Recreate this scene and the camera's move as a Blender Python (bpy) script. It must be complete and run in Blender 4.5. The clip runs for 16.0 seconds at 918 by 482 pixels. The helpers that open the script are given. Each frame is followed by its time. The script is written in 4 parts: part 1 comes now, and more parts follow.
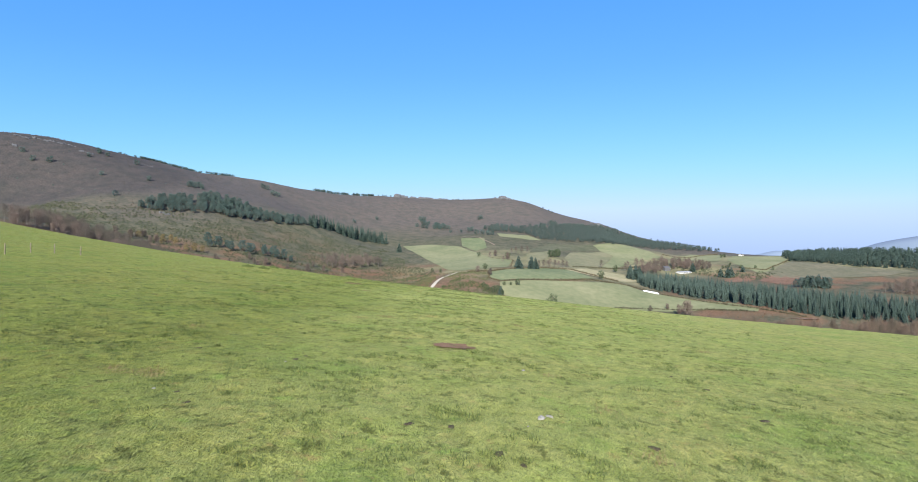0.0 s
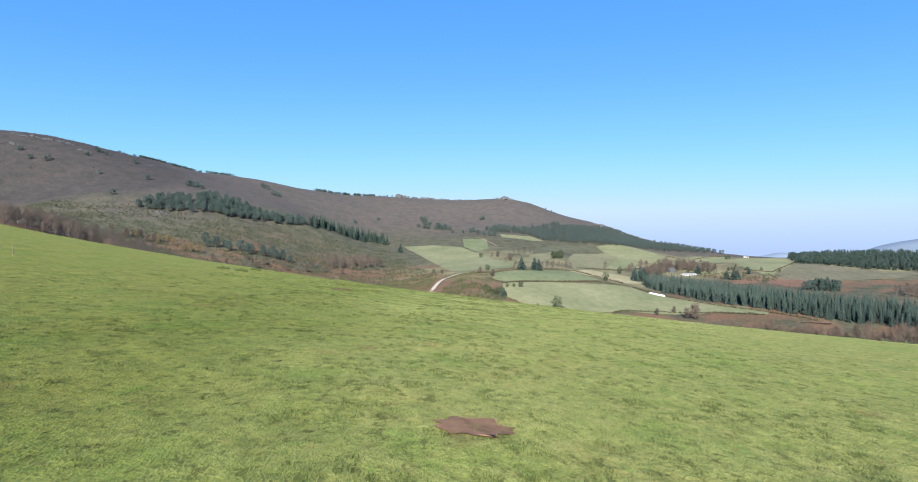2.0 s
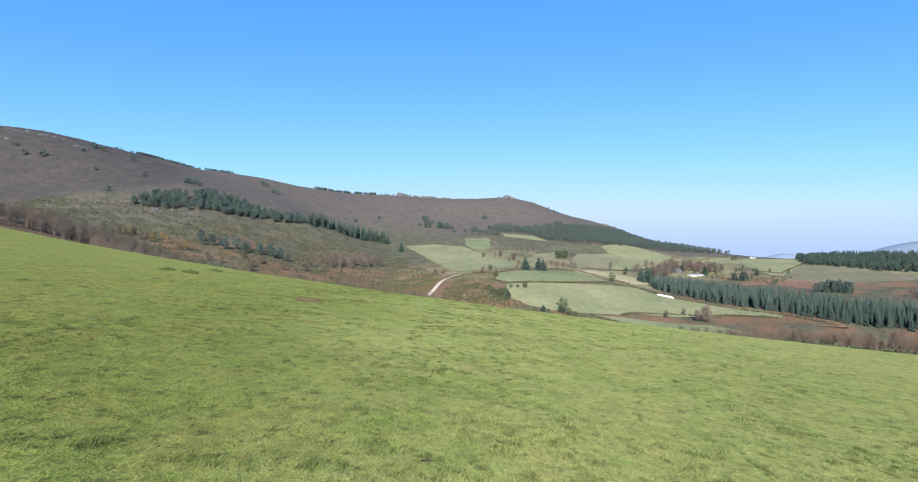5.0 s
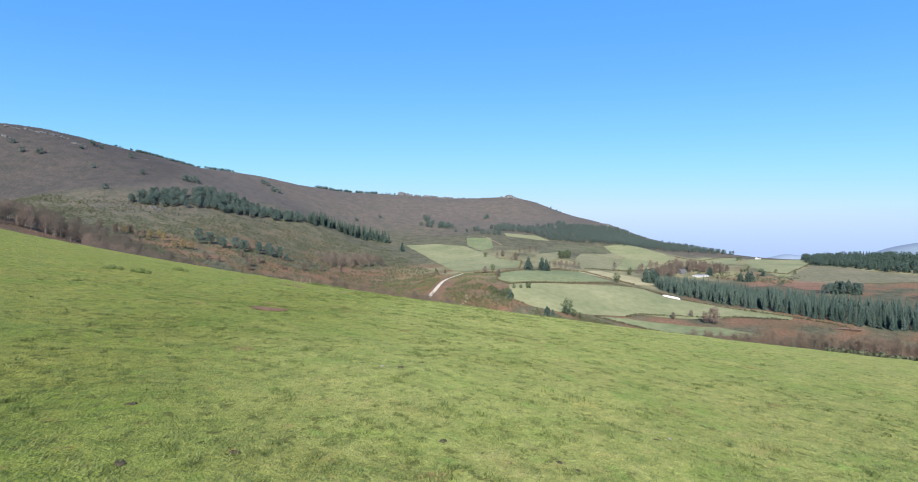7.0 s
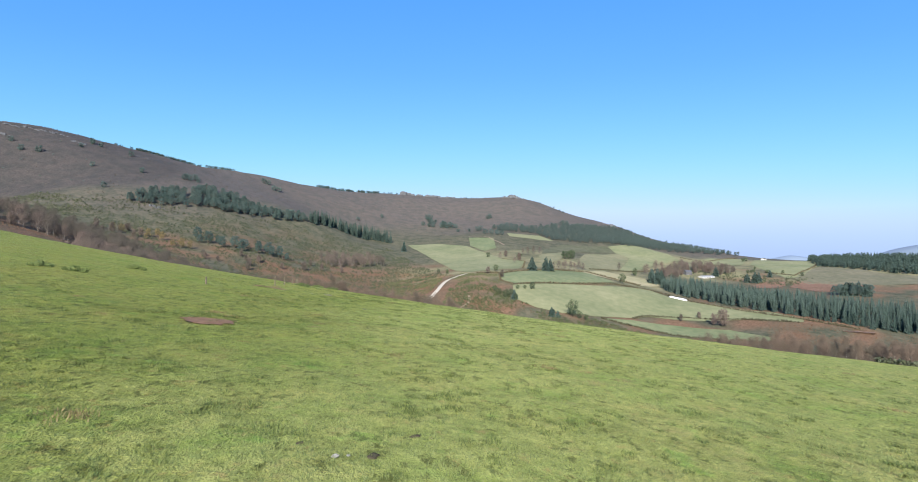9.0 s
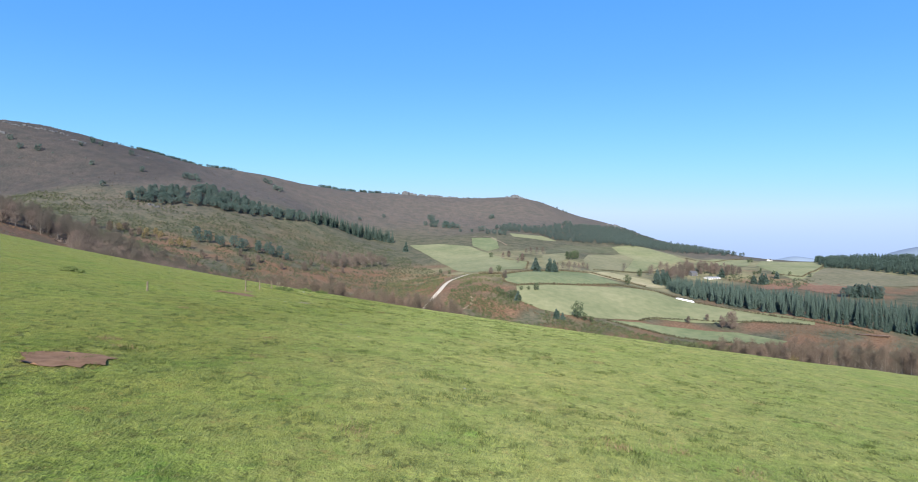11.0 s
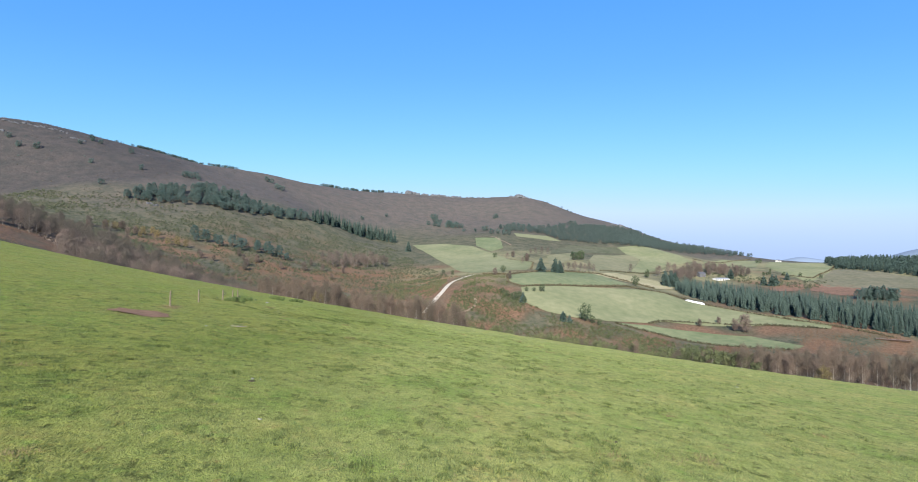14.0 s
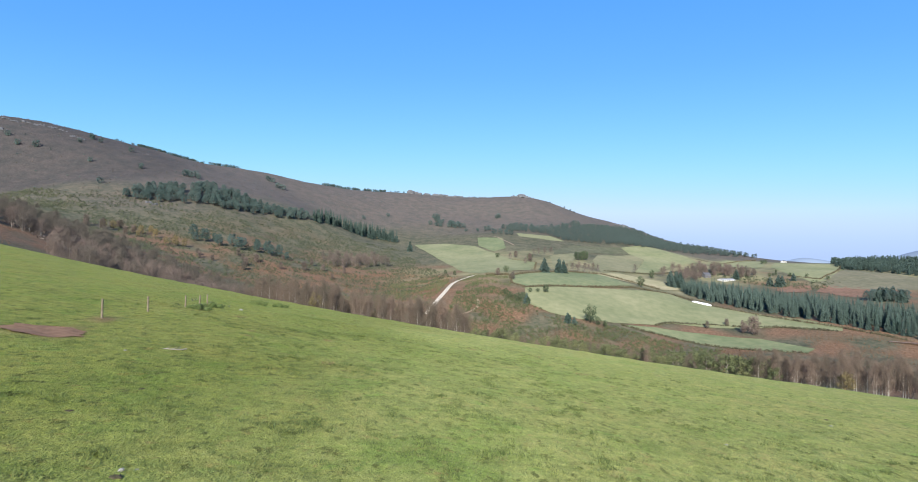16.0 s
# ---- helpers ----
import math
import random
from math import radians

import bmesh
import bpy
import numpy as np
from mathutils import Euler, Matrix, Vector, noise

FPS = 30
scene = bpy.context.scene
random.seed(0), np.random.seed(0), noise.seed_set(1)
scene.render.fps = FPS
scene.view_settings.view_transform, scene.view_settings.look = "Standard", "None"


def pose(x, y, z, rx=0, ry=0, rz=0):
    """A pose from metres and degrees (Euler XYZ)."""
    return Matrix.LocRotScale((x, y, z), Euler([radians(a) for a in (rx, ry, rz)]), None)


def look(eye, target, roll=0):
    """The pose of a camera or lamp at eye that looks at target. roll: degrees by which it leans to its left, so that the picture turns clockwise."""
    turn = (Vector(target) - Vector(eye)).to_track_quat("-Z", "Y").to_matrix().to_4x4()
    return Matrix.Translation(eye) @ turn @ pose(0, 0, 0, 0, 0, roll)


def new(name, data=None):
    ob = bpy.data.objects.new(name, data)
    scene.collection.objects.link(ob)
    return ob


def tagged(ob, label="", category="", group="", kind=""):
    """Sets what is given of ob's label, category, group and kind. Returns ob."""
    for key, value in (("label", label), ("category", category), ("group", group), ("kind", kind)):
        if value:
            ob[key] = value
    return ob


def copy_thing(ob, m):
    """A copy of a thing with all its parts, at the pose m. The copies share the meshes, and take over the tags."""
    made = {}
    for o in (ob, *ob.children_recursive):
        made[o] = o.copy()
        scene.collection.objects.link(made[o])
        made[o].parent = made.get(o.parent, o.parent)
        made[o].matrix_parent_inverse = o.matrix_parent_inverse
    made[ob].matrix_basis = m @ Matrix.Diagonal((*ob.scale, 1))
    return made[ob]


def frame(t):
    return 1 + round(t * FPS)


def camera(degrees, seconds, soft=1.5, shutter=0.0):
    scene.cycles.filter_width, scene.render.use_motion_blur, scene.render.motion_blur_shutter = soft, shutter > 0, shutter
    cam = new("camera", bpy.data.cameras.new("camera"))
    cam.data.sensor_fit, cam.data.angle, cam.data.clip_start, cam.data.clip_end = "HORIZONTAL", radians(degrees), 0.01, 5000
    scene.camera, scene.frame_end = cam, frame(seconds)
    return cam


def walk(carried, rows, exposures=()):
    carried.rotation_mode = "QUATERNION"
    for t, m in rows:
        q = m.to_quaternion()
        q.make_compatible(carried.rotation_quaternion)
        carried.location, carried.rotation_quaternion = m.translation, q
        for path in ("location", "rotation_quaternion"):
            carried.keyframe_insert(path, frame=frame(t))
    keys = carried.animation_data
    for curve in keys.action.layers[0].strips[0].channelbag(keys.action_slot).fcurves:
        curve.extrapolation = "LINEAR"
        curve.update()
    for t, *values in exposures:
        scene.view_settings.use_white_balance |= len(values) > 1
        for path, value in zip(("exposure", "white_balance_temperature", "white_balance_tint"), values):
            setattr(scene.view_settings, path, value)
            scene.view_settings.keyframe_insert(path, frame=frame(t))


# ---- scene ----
cam = camera(83.0, 16.0, soft=1.0, shutter=0.2)
# seconds, eye, yaw, pitch, roll
PATH = [
    (0, 0.05, -0.01, 4.18, -0.06, 0.93, 0.00),
    (0.5, -0.23, 2.47, 4.26, -0.01, 0.97, 0.05),
    (1, -0.35, 5.01, 4.23, 0.04, 1.00, 0.10),
    (1.5, -0.41, 7.57, 4.17, 0.07, 1.01, 0.14),
    (2, -0.47, 10.11, 4.11, 0.10, 1.02, 0.19),
    (2.5, -0.55, 12.63, 4.06, 0.13, 1.01, 0.23),
    (3, -0.66, 15.13, 4.03, 0.15, 1.00, 0.27),
    (3.5, -0.77, 17.61, 4.00, 0.18, 0.99, 0.31),
    (4, -0.90, 20.08, 3.98, 0.20, 0.98, 0.36),
    (6.5, -1.48, 32.19, 3.66, 0.38, 0.95, 0.57),
    (7, -1.61, 34.52, 3.54, 0.42, 0.95, 0.61),
    (7.5, -1.74, 36.79, 3.41, 0.47, 0.96, 0.65),
    (8, -1.88, 39.02, 3.29, 0.53, 0.96, 0.69),
    (8.5, -2.02, 41.20, 3.17, 0.59, 0.97, 0.73),
    (9, -2.16, 43.33, 3.07, 0.65, 0.98, 0.76),
    (11.5, -2.37, 53.72, 2.97, 0.98, 1.01, 0.90),
    (12, -2.31, 55.79, 3.00, 1.05, 1.01, 0.92),
    (12.5, -2.25, 57.84, 3.04, 1.11, 1.01, 0.94),
    (13, -2.21, 59.86, 3.07, 1.18, 1.00, 0.96),
    (13.5, -2.22, 61.85, 3.08, 1.24, 1.00, 0.98),
    (14, -2.31, 63.77, 3.06, 1.30, 0.99, 1.00),
    (14.5, -2.48, 65.63, 3.01, 1.35, 0.98, 1.02),
    (15, -2.71, 67.44, 2.95, 1.40, 0.98, 1.04),
    (15.5, -2.93, 69.25, 2.90, 1.45, 0.98, 1.07),
    (16, -2.96, 71.17, 2.92, 1.50, 0.99, 1.11),
]
walk(cam, [(t, pose(x, y, z, 90 + pitch, -roll, yaw)) for t, x, y, z, yaw, pitch, roll in PATH], [(0, 1.27), (16, 1.27)])

# ---- daylight ----
SUN_UP = 30.0
SUN_WAY = Vector((0.1, 1.0, -math.tan(radians(SUN_UP))))
world = bpy.data.worlds.new("sky")
scene.world = world
world.use_nodes = True
wn = world.node_tree.nodes
sky = wn.new("ShaderNodeTexSky")
sky.sky_type, sky.sun_disc = "NISHITA", False
sky.sun_elevation, sky.sun_rotation = radians(SUN_UP), radians(186)
sky.altitude, sky.air_density, sky.dust_density, sky.ozone_density = 600, 1.0, 0.25, 3.0
wn["Background"].inputs["Strength"].default_value = 0.1 / 0.87
# the clear autumn sky: red, green and blue each shaped from the sky model
SKY_SHAPE = ((1.0, 2.65), (0.6, 3.33), (0.17, 4.7))
# thin haze holds the horizon below white
HORIZON = (2.45, 3.15, 4.6)
wl = world.node_tree.links
split, join = wn.new("ShaderNodeSeparateColor"), wn.new("ShaderNodeCombineColor")
wl.new(sky.outputs[0], split.inputs[0])
for channel, (power, gain) in enumerate(SKY_SHAPE):
    level, bend, scaled = (wn.new("ShaderNodeMath") for _ in range(3))
    level.operation, bend.operation, scaled.operation = "MULTIPLY", "POWER", "MULTIPLY"
    level.inputs[1].default_value, bend.inputs[1].default_value, scaled.inputs[1].default_value = 0.153, power, gain
    wl.new(split.outputs[channel], level.inputs[0])
    wl.new(level.outputs[0], bend.inputs[0])
    wl.new(bend.outputs[0], scaled.inputs[0])
    soft_top = wn.new("ShaderNodeMath")
    soft_top.operation = "SMOOTH_MIN"
    soft_top.inputs[1].default_value, soft_top.inputs[2].default_value = HORIZON[channel], 0.8
    wl.new(scaled.outputs[0], soft_top.inputs[0])
    wl.new(soft_top.outputs[0], join.inputs[channel])
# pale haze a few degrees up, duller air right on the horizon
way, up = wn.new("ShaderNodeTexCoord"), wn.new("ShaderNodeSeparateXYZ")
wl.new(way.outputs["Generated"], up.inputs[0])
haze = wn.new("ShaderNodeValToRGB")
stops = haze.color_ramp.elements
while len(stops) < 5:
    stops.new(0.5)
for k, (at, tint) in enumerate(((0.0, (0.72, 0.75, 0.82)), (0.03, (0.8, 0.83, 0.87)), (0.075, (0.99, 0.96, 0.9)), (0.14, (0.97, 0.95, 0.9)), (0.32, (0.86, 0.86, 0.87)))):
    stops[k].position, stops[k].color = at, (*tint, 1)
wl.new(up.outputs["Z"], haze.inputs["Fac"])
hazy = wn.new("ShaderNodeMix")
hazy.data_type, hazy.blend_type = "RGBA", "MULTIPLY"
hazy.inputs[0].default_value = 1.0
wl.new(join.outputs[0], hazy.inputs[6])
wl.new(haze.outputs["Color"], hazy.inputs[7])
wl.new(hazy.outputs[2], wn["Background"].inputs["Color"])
sun_data = bpy.data.lights.new("sun", "SUN")
sun_data.energy, sun_data.angle, sun_data.color = 4.8, radians(0.53), (1.0, 0.94, 0.84)
sun = new("sun", sun_data)
sun.matrix_world = look((0, 0, 200), Vector((0, 0, 200)) + SUN_WAY)


# ---- materials ----
def material(name, rough=0.9, spec=0.2):
    m = bpy.data.materials.new(name)
    m.use_nodes = True
    b = m.node_tree.nodes["Principled BSDF"]
    b.inputs["Roughness"].default_value = rough
    b.inputs["Specular IOR Level"].default_value = spec
    return m, m.node_tree.nodes, m.node_tree.links, b


def place(nodes):
    return nodes.new("ShaderNodeTexCoord").outputs["Object"]


def grain(nodes, links, size, detail=4.0, rough=0.55, vec=None, stretch=None):
    """Noise from 0 to 1 whose lumps are about size metres wide."""
    n = nodes.new("ShaderNodeTexNoise")
    n.inputs["Scale"].default_value = 1.0 / size
    n.inputs["Detail"].default_value, n.inputs["Roughness"].default_value = detail, rough
    v = vec or place(nodes)
    if stretch:
        mp = nodes.new("ShaderNodeMapping")
        mp.inputs["Scale"].default_value = stretch
        links.new(v, mp.inputs["Vector"])
        v = mp.outputs["Vector"]
    links.new(v, n.inputs["Vector"])
    return n.outputs["Fac"]


def ramp(nodes, links, fac, *stops):
    r = nodes.new("ShaderNodeValToRGB")
    e = r.color_ramp.elements
    while len(e) < len(stops):
        e.new(0.5)
    for k, (at, col) in enumerate(stops):
        e[k].position, e[k].color = at, (*col, 1)
    links.new(fac, r.inputs["Fac"])
    return r.outputs["Color"]


def mix(nodes, links, fac, a, b, kind="MIX"):
    m = nodes.new("ShaderNodeMix")
    m.data_type, m.blend_type = "RGBA", kind
    for sock, v in ((m.inputs[0], fac), (m.inputs[6], a), (m.inputs[7], b)):
        if isinstance(v, bpy.types.NodeSocket):
            links.new(v, sock)
        elif isinstance(v, tuple):
            sock.default_value = (*v, 1)
        else:
            sock.default_value = v
    return m.outputs[2]


def bump(nodes, links, b, height, dist, strength=0.6):
    n = nodes.new("ShaderNodeBump")
    n.inputs["Distance"].default_value, n.inputs["Strength"].default_value = dist, strength
    links.new(height, n.inputs["Height"])
    links.new(n.outputs["Normal"], b.inputs["Normal"])


def attribute(nodes, name):
    a = nodes.new("ShaderNodeAttribute")
    a.attribute_name = name
    return a.outputs["Fac"]


def land_material():
    m, n, l, b = material("land", 0.95, 0.1)
    # pasture: blades, tussocks, lush and straw patches, bare spots
    fine, small = grain(n, l, 0.055, 3.0, 0.7), grain(n, l, 0.24, 4.0, 0.75)
    clumps, broad, wide = grain(n, l, 0.8, 4.0, 0.7), grain(n, l, 3.6, 4.0, 0.65), grain(n, l, 19.0, 3.0, 0.6)
    g = ramp(n, l, fine, (0.37, (0.03, 0.04, 0.007)), (0.5, (0.2, 0.222, 0.074)), (0.63, (0.34, 0.37, 0.148)))
    g1 = ramp(n, l, small, (0.38, (0.032, 0.044, 0.008)), (0.5, (0.2, 0.223, 0.074)), (0.62, (0.345, 0.355, 0.145)))
    g2 = ramp(n, l, clumps, (0.36, (0.058, 0.08, 0.016)), (0.5, (0.2, 0.223, 0.074)), (0.64, (0.275, 0.28, 0.112)))
    grass = mix(n, l, 0.45, mix(n, l, 0.5, g, g1), g2)
    tone = ramp(n, l, broad, (0.34, (0.72, 0.9, 0.66)), (0.45, (0.95, 1.0, 0.93)), (0.57, (1.04, 1.02, 1.02)), (0.67, (1.12, 1.03, 1.04)))
    grass = mix(n, l, 1.0, grass, tone, "MULTIPLY")
    grass = mix(n, l, 1.0, grass, ramp(n, l, wide, (0.35, (0.93, 1.0, 0.9)), (0.65, (1.06, 1.01, 1.03))), "MULTIPLY")
    dry = ramp(n, l, grain(n, l, 0.55, 5.0, 0.75), (0.58, (0.0, 0.0, 0.0)), (0.68, (0.6, 0.6, 0.6)))
    grass = mix(n, l, dry, grass, (0.24, 0.155, 0.078))
    thatch = ramp(n, l, grain(n, l, 2.1, 6.0, 0.75), (0.57, (0.0, 0.0, 0.0)), (0.7, (0.5, 0.5, 0.5)))
    grass = mix(n, l, thatch, grass, (0.25, 0.2, 0.1))
    # dark flecks painted in for the small shadows between tufts
    shade_flecks = ramp(n, l, grain(n, l, 0.38, 4.0, 0.7, stretch=(1.0, 0.7, 1.0)), (0.36, (0.9, 0.9, 0.9)), (0.44, (0.0, 0.0, 0.0)))
    grass = mix(n, l, shade_flecks, grass, (0.05, 0.06, 0.012))
    spots = ramp(n, l, grain(n, l, 1.0, 3.0, 0.55), (0.63, (0.0, 0.0, 0.0)), (0.72, (0.55, 0.55, 0.55)))
    grass = mix(n, l, spots, grass, mix(n, l, 1.0, grass, (0.62, 1.06, 0.62), "MULTIPLY"))
    # uphill side darkened and greened: falloff of brightness painted into the grass colour
    grass = mix(n, l, attribute(n, "side_shade"), grass, mix(n, l, 1.0, grass, (0.66, 0.7, 0.48), "MULTIPLY"))
    grass = mix(n, l, 1.0, grass, (1.2, 1.145, 0.94), "MULTIPLY")
    worn = attribute(n, "worn")
    grass = mix(n, l, worn, grass, ramp(n, l, clumps, (0.38, (0.1, 0.056, 0.028)), (0.62, (0.2, 0.118, 0.062))))
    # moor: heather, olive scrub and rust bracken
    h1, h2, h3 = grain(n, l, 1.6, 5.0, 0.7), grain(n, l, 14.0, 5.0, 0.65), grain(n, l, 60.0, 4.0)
    # heather brown is pulled slightly towards blue to paint in distance haze
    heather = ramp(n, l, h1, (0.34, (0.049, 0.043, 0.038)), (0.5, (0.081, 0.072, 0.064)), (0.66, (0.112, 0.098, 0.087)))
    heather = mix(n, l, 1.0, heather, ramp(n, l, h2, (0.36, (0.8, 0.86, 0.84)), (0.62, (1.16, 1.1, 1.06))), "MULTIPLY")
    # steep flank darkened in colour to stand in for shade
    heather = mix(n, l, attribute(n, "slope_shade"), heather, mix(n, l, 1.0, heather, (0.62, 0.64, 0.68), "MULTIPLY"))
    scrub = ramp(n, l, h2, (0.36, (0.052, 0.056, 0.035)), (0.5, (0.077, 0.076, 0.049)), (0.64, (0.1, 0.091, 0.06)))
    scrub = mix(n, l, 1.0, scrub, ramp(n, l, grain(n, l, 3.5, 5.0, 0.75), (0.36, (0.66, 0.74, 0.66)), (0.5, (1.0, 1.0, 1.0)), (0.64, (1.2, 1.14, 1.1))), "MULTIPLY")
    bracken = ramp(n, l, h1, (0.36, (0.086, 0.052, 0.032)), (0.5, (0.134, 0.081, 0.049)), (0.64, (0.185, 0.118, 0.073)))
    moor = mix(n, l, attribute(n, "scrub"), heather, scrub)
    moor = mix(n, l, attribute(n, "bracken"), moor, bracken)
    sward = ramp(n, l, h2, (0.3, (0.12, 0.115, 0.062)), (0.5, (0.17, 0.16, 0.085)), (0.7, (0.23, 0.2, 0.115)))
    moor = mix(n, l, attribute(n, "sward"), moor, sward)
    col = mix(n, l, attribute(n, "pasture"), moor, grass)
    l.new(col, b.inputs["Base Color"])
    both = n.new("ShaderNodeMath")
    both.operation = "ADD"
    l.new(fine, both.inputs[0])
    l.new(small, both.inputs[1])
    all3 = n.new("ShaderNodeMath")
    all3.operation = "MULTIPLY_ADD"
    l.new(clumps, all3.inputs[0])
    all3.inputs[1].default_value = 2.0
    l.new(both.outputs[0], all3.inputs[2])
    bump(n, l, b, all3.outputs[0], 0.12, 1.0)
    # the nap of short grass catches light at a low angle
    nap = n.new("ShaderNodeMath")
    nap.operation = "MULTIPLY"
    nap.inputs[1].default_value = 0.115
    l.new(attribute(n, "pasture"), nap.inputs[0])
    l.new(nap.outputs[0], b.inputs["Sheen Weight"])
    b.inputs["Sheen Roughness"].default_value = 0.22
    b.inputs["Sheen Tint"].default_value = (0.8, 0.87, 0.38, 1)
    return m


def turf_material(name, low, mid, high, size=6.0):
    m, n, l, b = material(name, 0.95, 0.1)
    a, c = grain(n, l, size, 5.0, 0.65), grain(n, l, size * 8, 3.0)
    col = ramp(n, l, a, (0.3, low), (0.5, mid), (0.7, high))
    col = mix(n, l, 1.0, col, ramp(n, l, c, (0.3, (0.82, 0.86, 0.8)), (0.7, (1.15, 1.1, 1.1))), "MULTIPLY")
    l.new(col, b.inputs["Base Color"])
    bump(n, l, b, a, 0.3, 0.5)
    return m


def leaf_material(name, dark, light, rough=0.75):
    m, n, l, b = material(name, rough, 0.25)
    geo, info = n.new("ShaderNodeNewGeometry"), n.new("ShaderNodeObjectInfo")
    col = ramp(n, l, geo.outputs["Random Per Island"], (0.0, dark), (1.0, light))
    col = mix(n, l, 1.0, col, ramp(n, l, info.outputs["Random"], (0.0, (0.75, 0.8, 0.75)), (1.0, (1.25, 1.15, 1.1))), "MULTIPLY")
    l.new(col, b.inputs["Base Color"])
    return m


def blade_material(name, dark, light, rough=0.75):
    """Grass blades, with shading painted in: darker towards the upper side of the hill."""
    m, n, l, b = material(name, rough, 0.2)
    geo = n.new("ShaderNodeNewGeometry")
    col = ramp(n, l, geo.outputs["Random Per Island"], (0.0, dark), (1.0, light))
    axis, side = n.new("ShaderNodeSeparateXYZ"), n.new("ShaderNodeMapRange")
    l.new(place(n), axis.inputs[0])
    l.new(axis.outputs["X"], side.inputs["Value"])
    side.inputs["From Min"].default_value, side.inputs["From Max"].default_value = -3.0, -12.0
    blade_shade = n.new("ShaderNodeMath")
    blade_shade.operation, blade_shade.use_clamp = "MULTIPLY_ADD", True
    l.new(grain(n, l, 6.0, 3.0), blade_shade.inputs[0])
    blade_shade.inputs[1].default_value = 0.6
    shift = n.new("ShaderNodeMath")
    shift.operation = "SUBTRACT"
    l.new(side.outputs["Result"], shift.inputs[0])
    shift.inputs[1].default_value = 0.3
    l.new(shift.outputs[0], blade_shade.inputs[2])
    l.new(mix(n, l, blade_shade.outputs[0], col, mix(n, l, 1.0, col, (0.74, 0.77, 0.58), "MULTIPLY")), b.inputs["Base Color"])
    return m


def bark_material(name, dark, light, size=0.25):
    m, n, l, b = material(name, 0.9, 0.2)
    a = grain(n, l, size, 4.0, 0.7, stretch=(1, 1, 0.4))
    l.new(ramp(n, l, a, (0.35, dark), (0.65, light)), b.inputs["Base Color"])
    bump(n, l, b, a, 0.03)
    return m


def plain_material(name, dark, light, size, rough=0.85, spec=0.3, relief=0.02):
    m, n, l, b = material(name, rough, spec)
    a = grain(n, l, size, 5.0, 0.65)
    l.new(ramp(n, l, a, (0.3, dark), (0.7, light)), b.inputs["Base Color"])
    bump(n, l, b, a, relief)
    return m


LAND = land_material()
FIELD = turf_material("field_grass", (0.138, 0.149, 0.08), (0.162, 0.17, 0.092), (0.187, 0.189, 0.106))
FIELD_LUSH = turf_material("lush_grass", (0.1, 0.126, 0.064), (0.13, 0.15, 0.077), (0.162, 0.174, 0.092))
FIELD_DRY = turf_material("dry_grass", (0.22, 0.2, 0.115), (0.265, 0.238, 0.14), (0.31, 0.275, 0.165))
MEADOW_TAN = turf_material("tan_meadow", (0.128, 0.127, 0.074), (0.15, 0.147, 0.086), (0.178, 0.17, 0.1))
RUST = turf_material("rust_bracken", (0.1, 0.062, 0.042), (0.15, 0.09, 0.06), (0.2, 0.125, 0.083), 3.0)
BLADE = blade_material("grass_blade", (0.042, 0.064, 0.015), (0.21, 0.235, 0.075), 0.7)
# needle greens lifted and blued: distance haze is painted into them
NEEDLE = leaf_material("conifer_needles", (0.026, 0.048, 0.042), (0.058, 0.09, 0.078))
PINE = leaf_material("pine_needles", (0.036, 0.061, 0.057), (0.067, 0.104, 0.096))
OAK = leaf_material("evergreen_leaves", (0.03, 0.05, 0.025), (0.065, 0.088, 0.044))
TWIG = leaf_material("bare_twigs", (0.078, 0.064, 0.056), (0.126, 0.104, 0.091), 0.95)
BIRCHTWIG = leaf_material("birch_twigs", (0.085, 0.066, 0.052), (0.135, 0.108, 0.086), 0.95)
GOLD = leaf_material("autumn_leaves", (0.105, 0.088, 0.04), (0.17, 0.138, 0.065))
GORSE = leaf_material("gorse", (0.043, 0.055, 0.033), (0.074, 0.086, 0.049), 0.9)
BRAMBLE = leaf_material("bramble_leaves", (0.064, 0.076, 0.036), (0.11, 0.122, 0.058), 0.9)
WEED = leaf_material("pasture_weeds", (0.058, 0.088, 0.026), (0.12, 0.155, 0.05), 0.8)
HEATH = leaf_material("heather_tufts", (0.06, 0.052, 0.044), (0.115, 0.095, 0.08), 0.95)
FERN = leaf_material("bracken_fronds", (0.096, 0.06, 0.038), (0.152, 0.095, 0.058), 0.95)
HEDGE = leaf_material("hedge_leaves", (0.055, 0.055, 0.034), (0.12, 0.105, 0.066), 0.9)
BARK = bark_material("bark", (0.05, 0.04, 0.032), (0.13, 0.105, 0.085))
GREYBARK = bark_material("grey_bark", (0.1, 0.088, 0.078), (0.24, 0.215, 0.19))


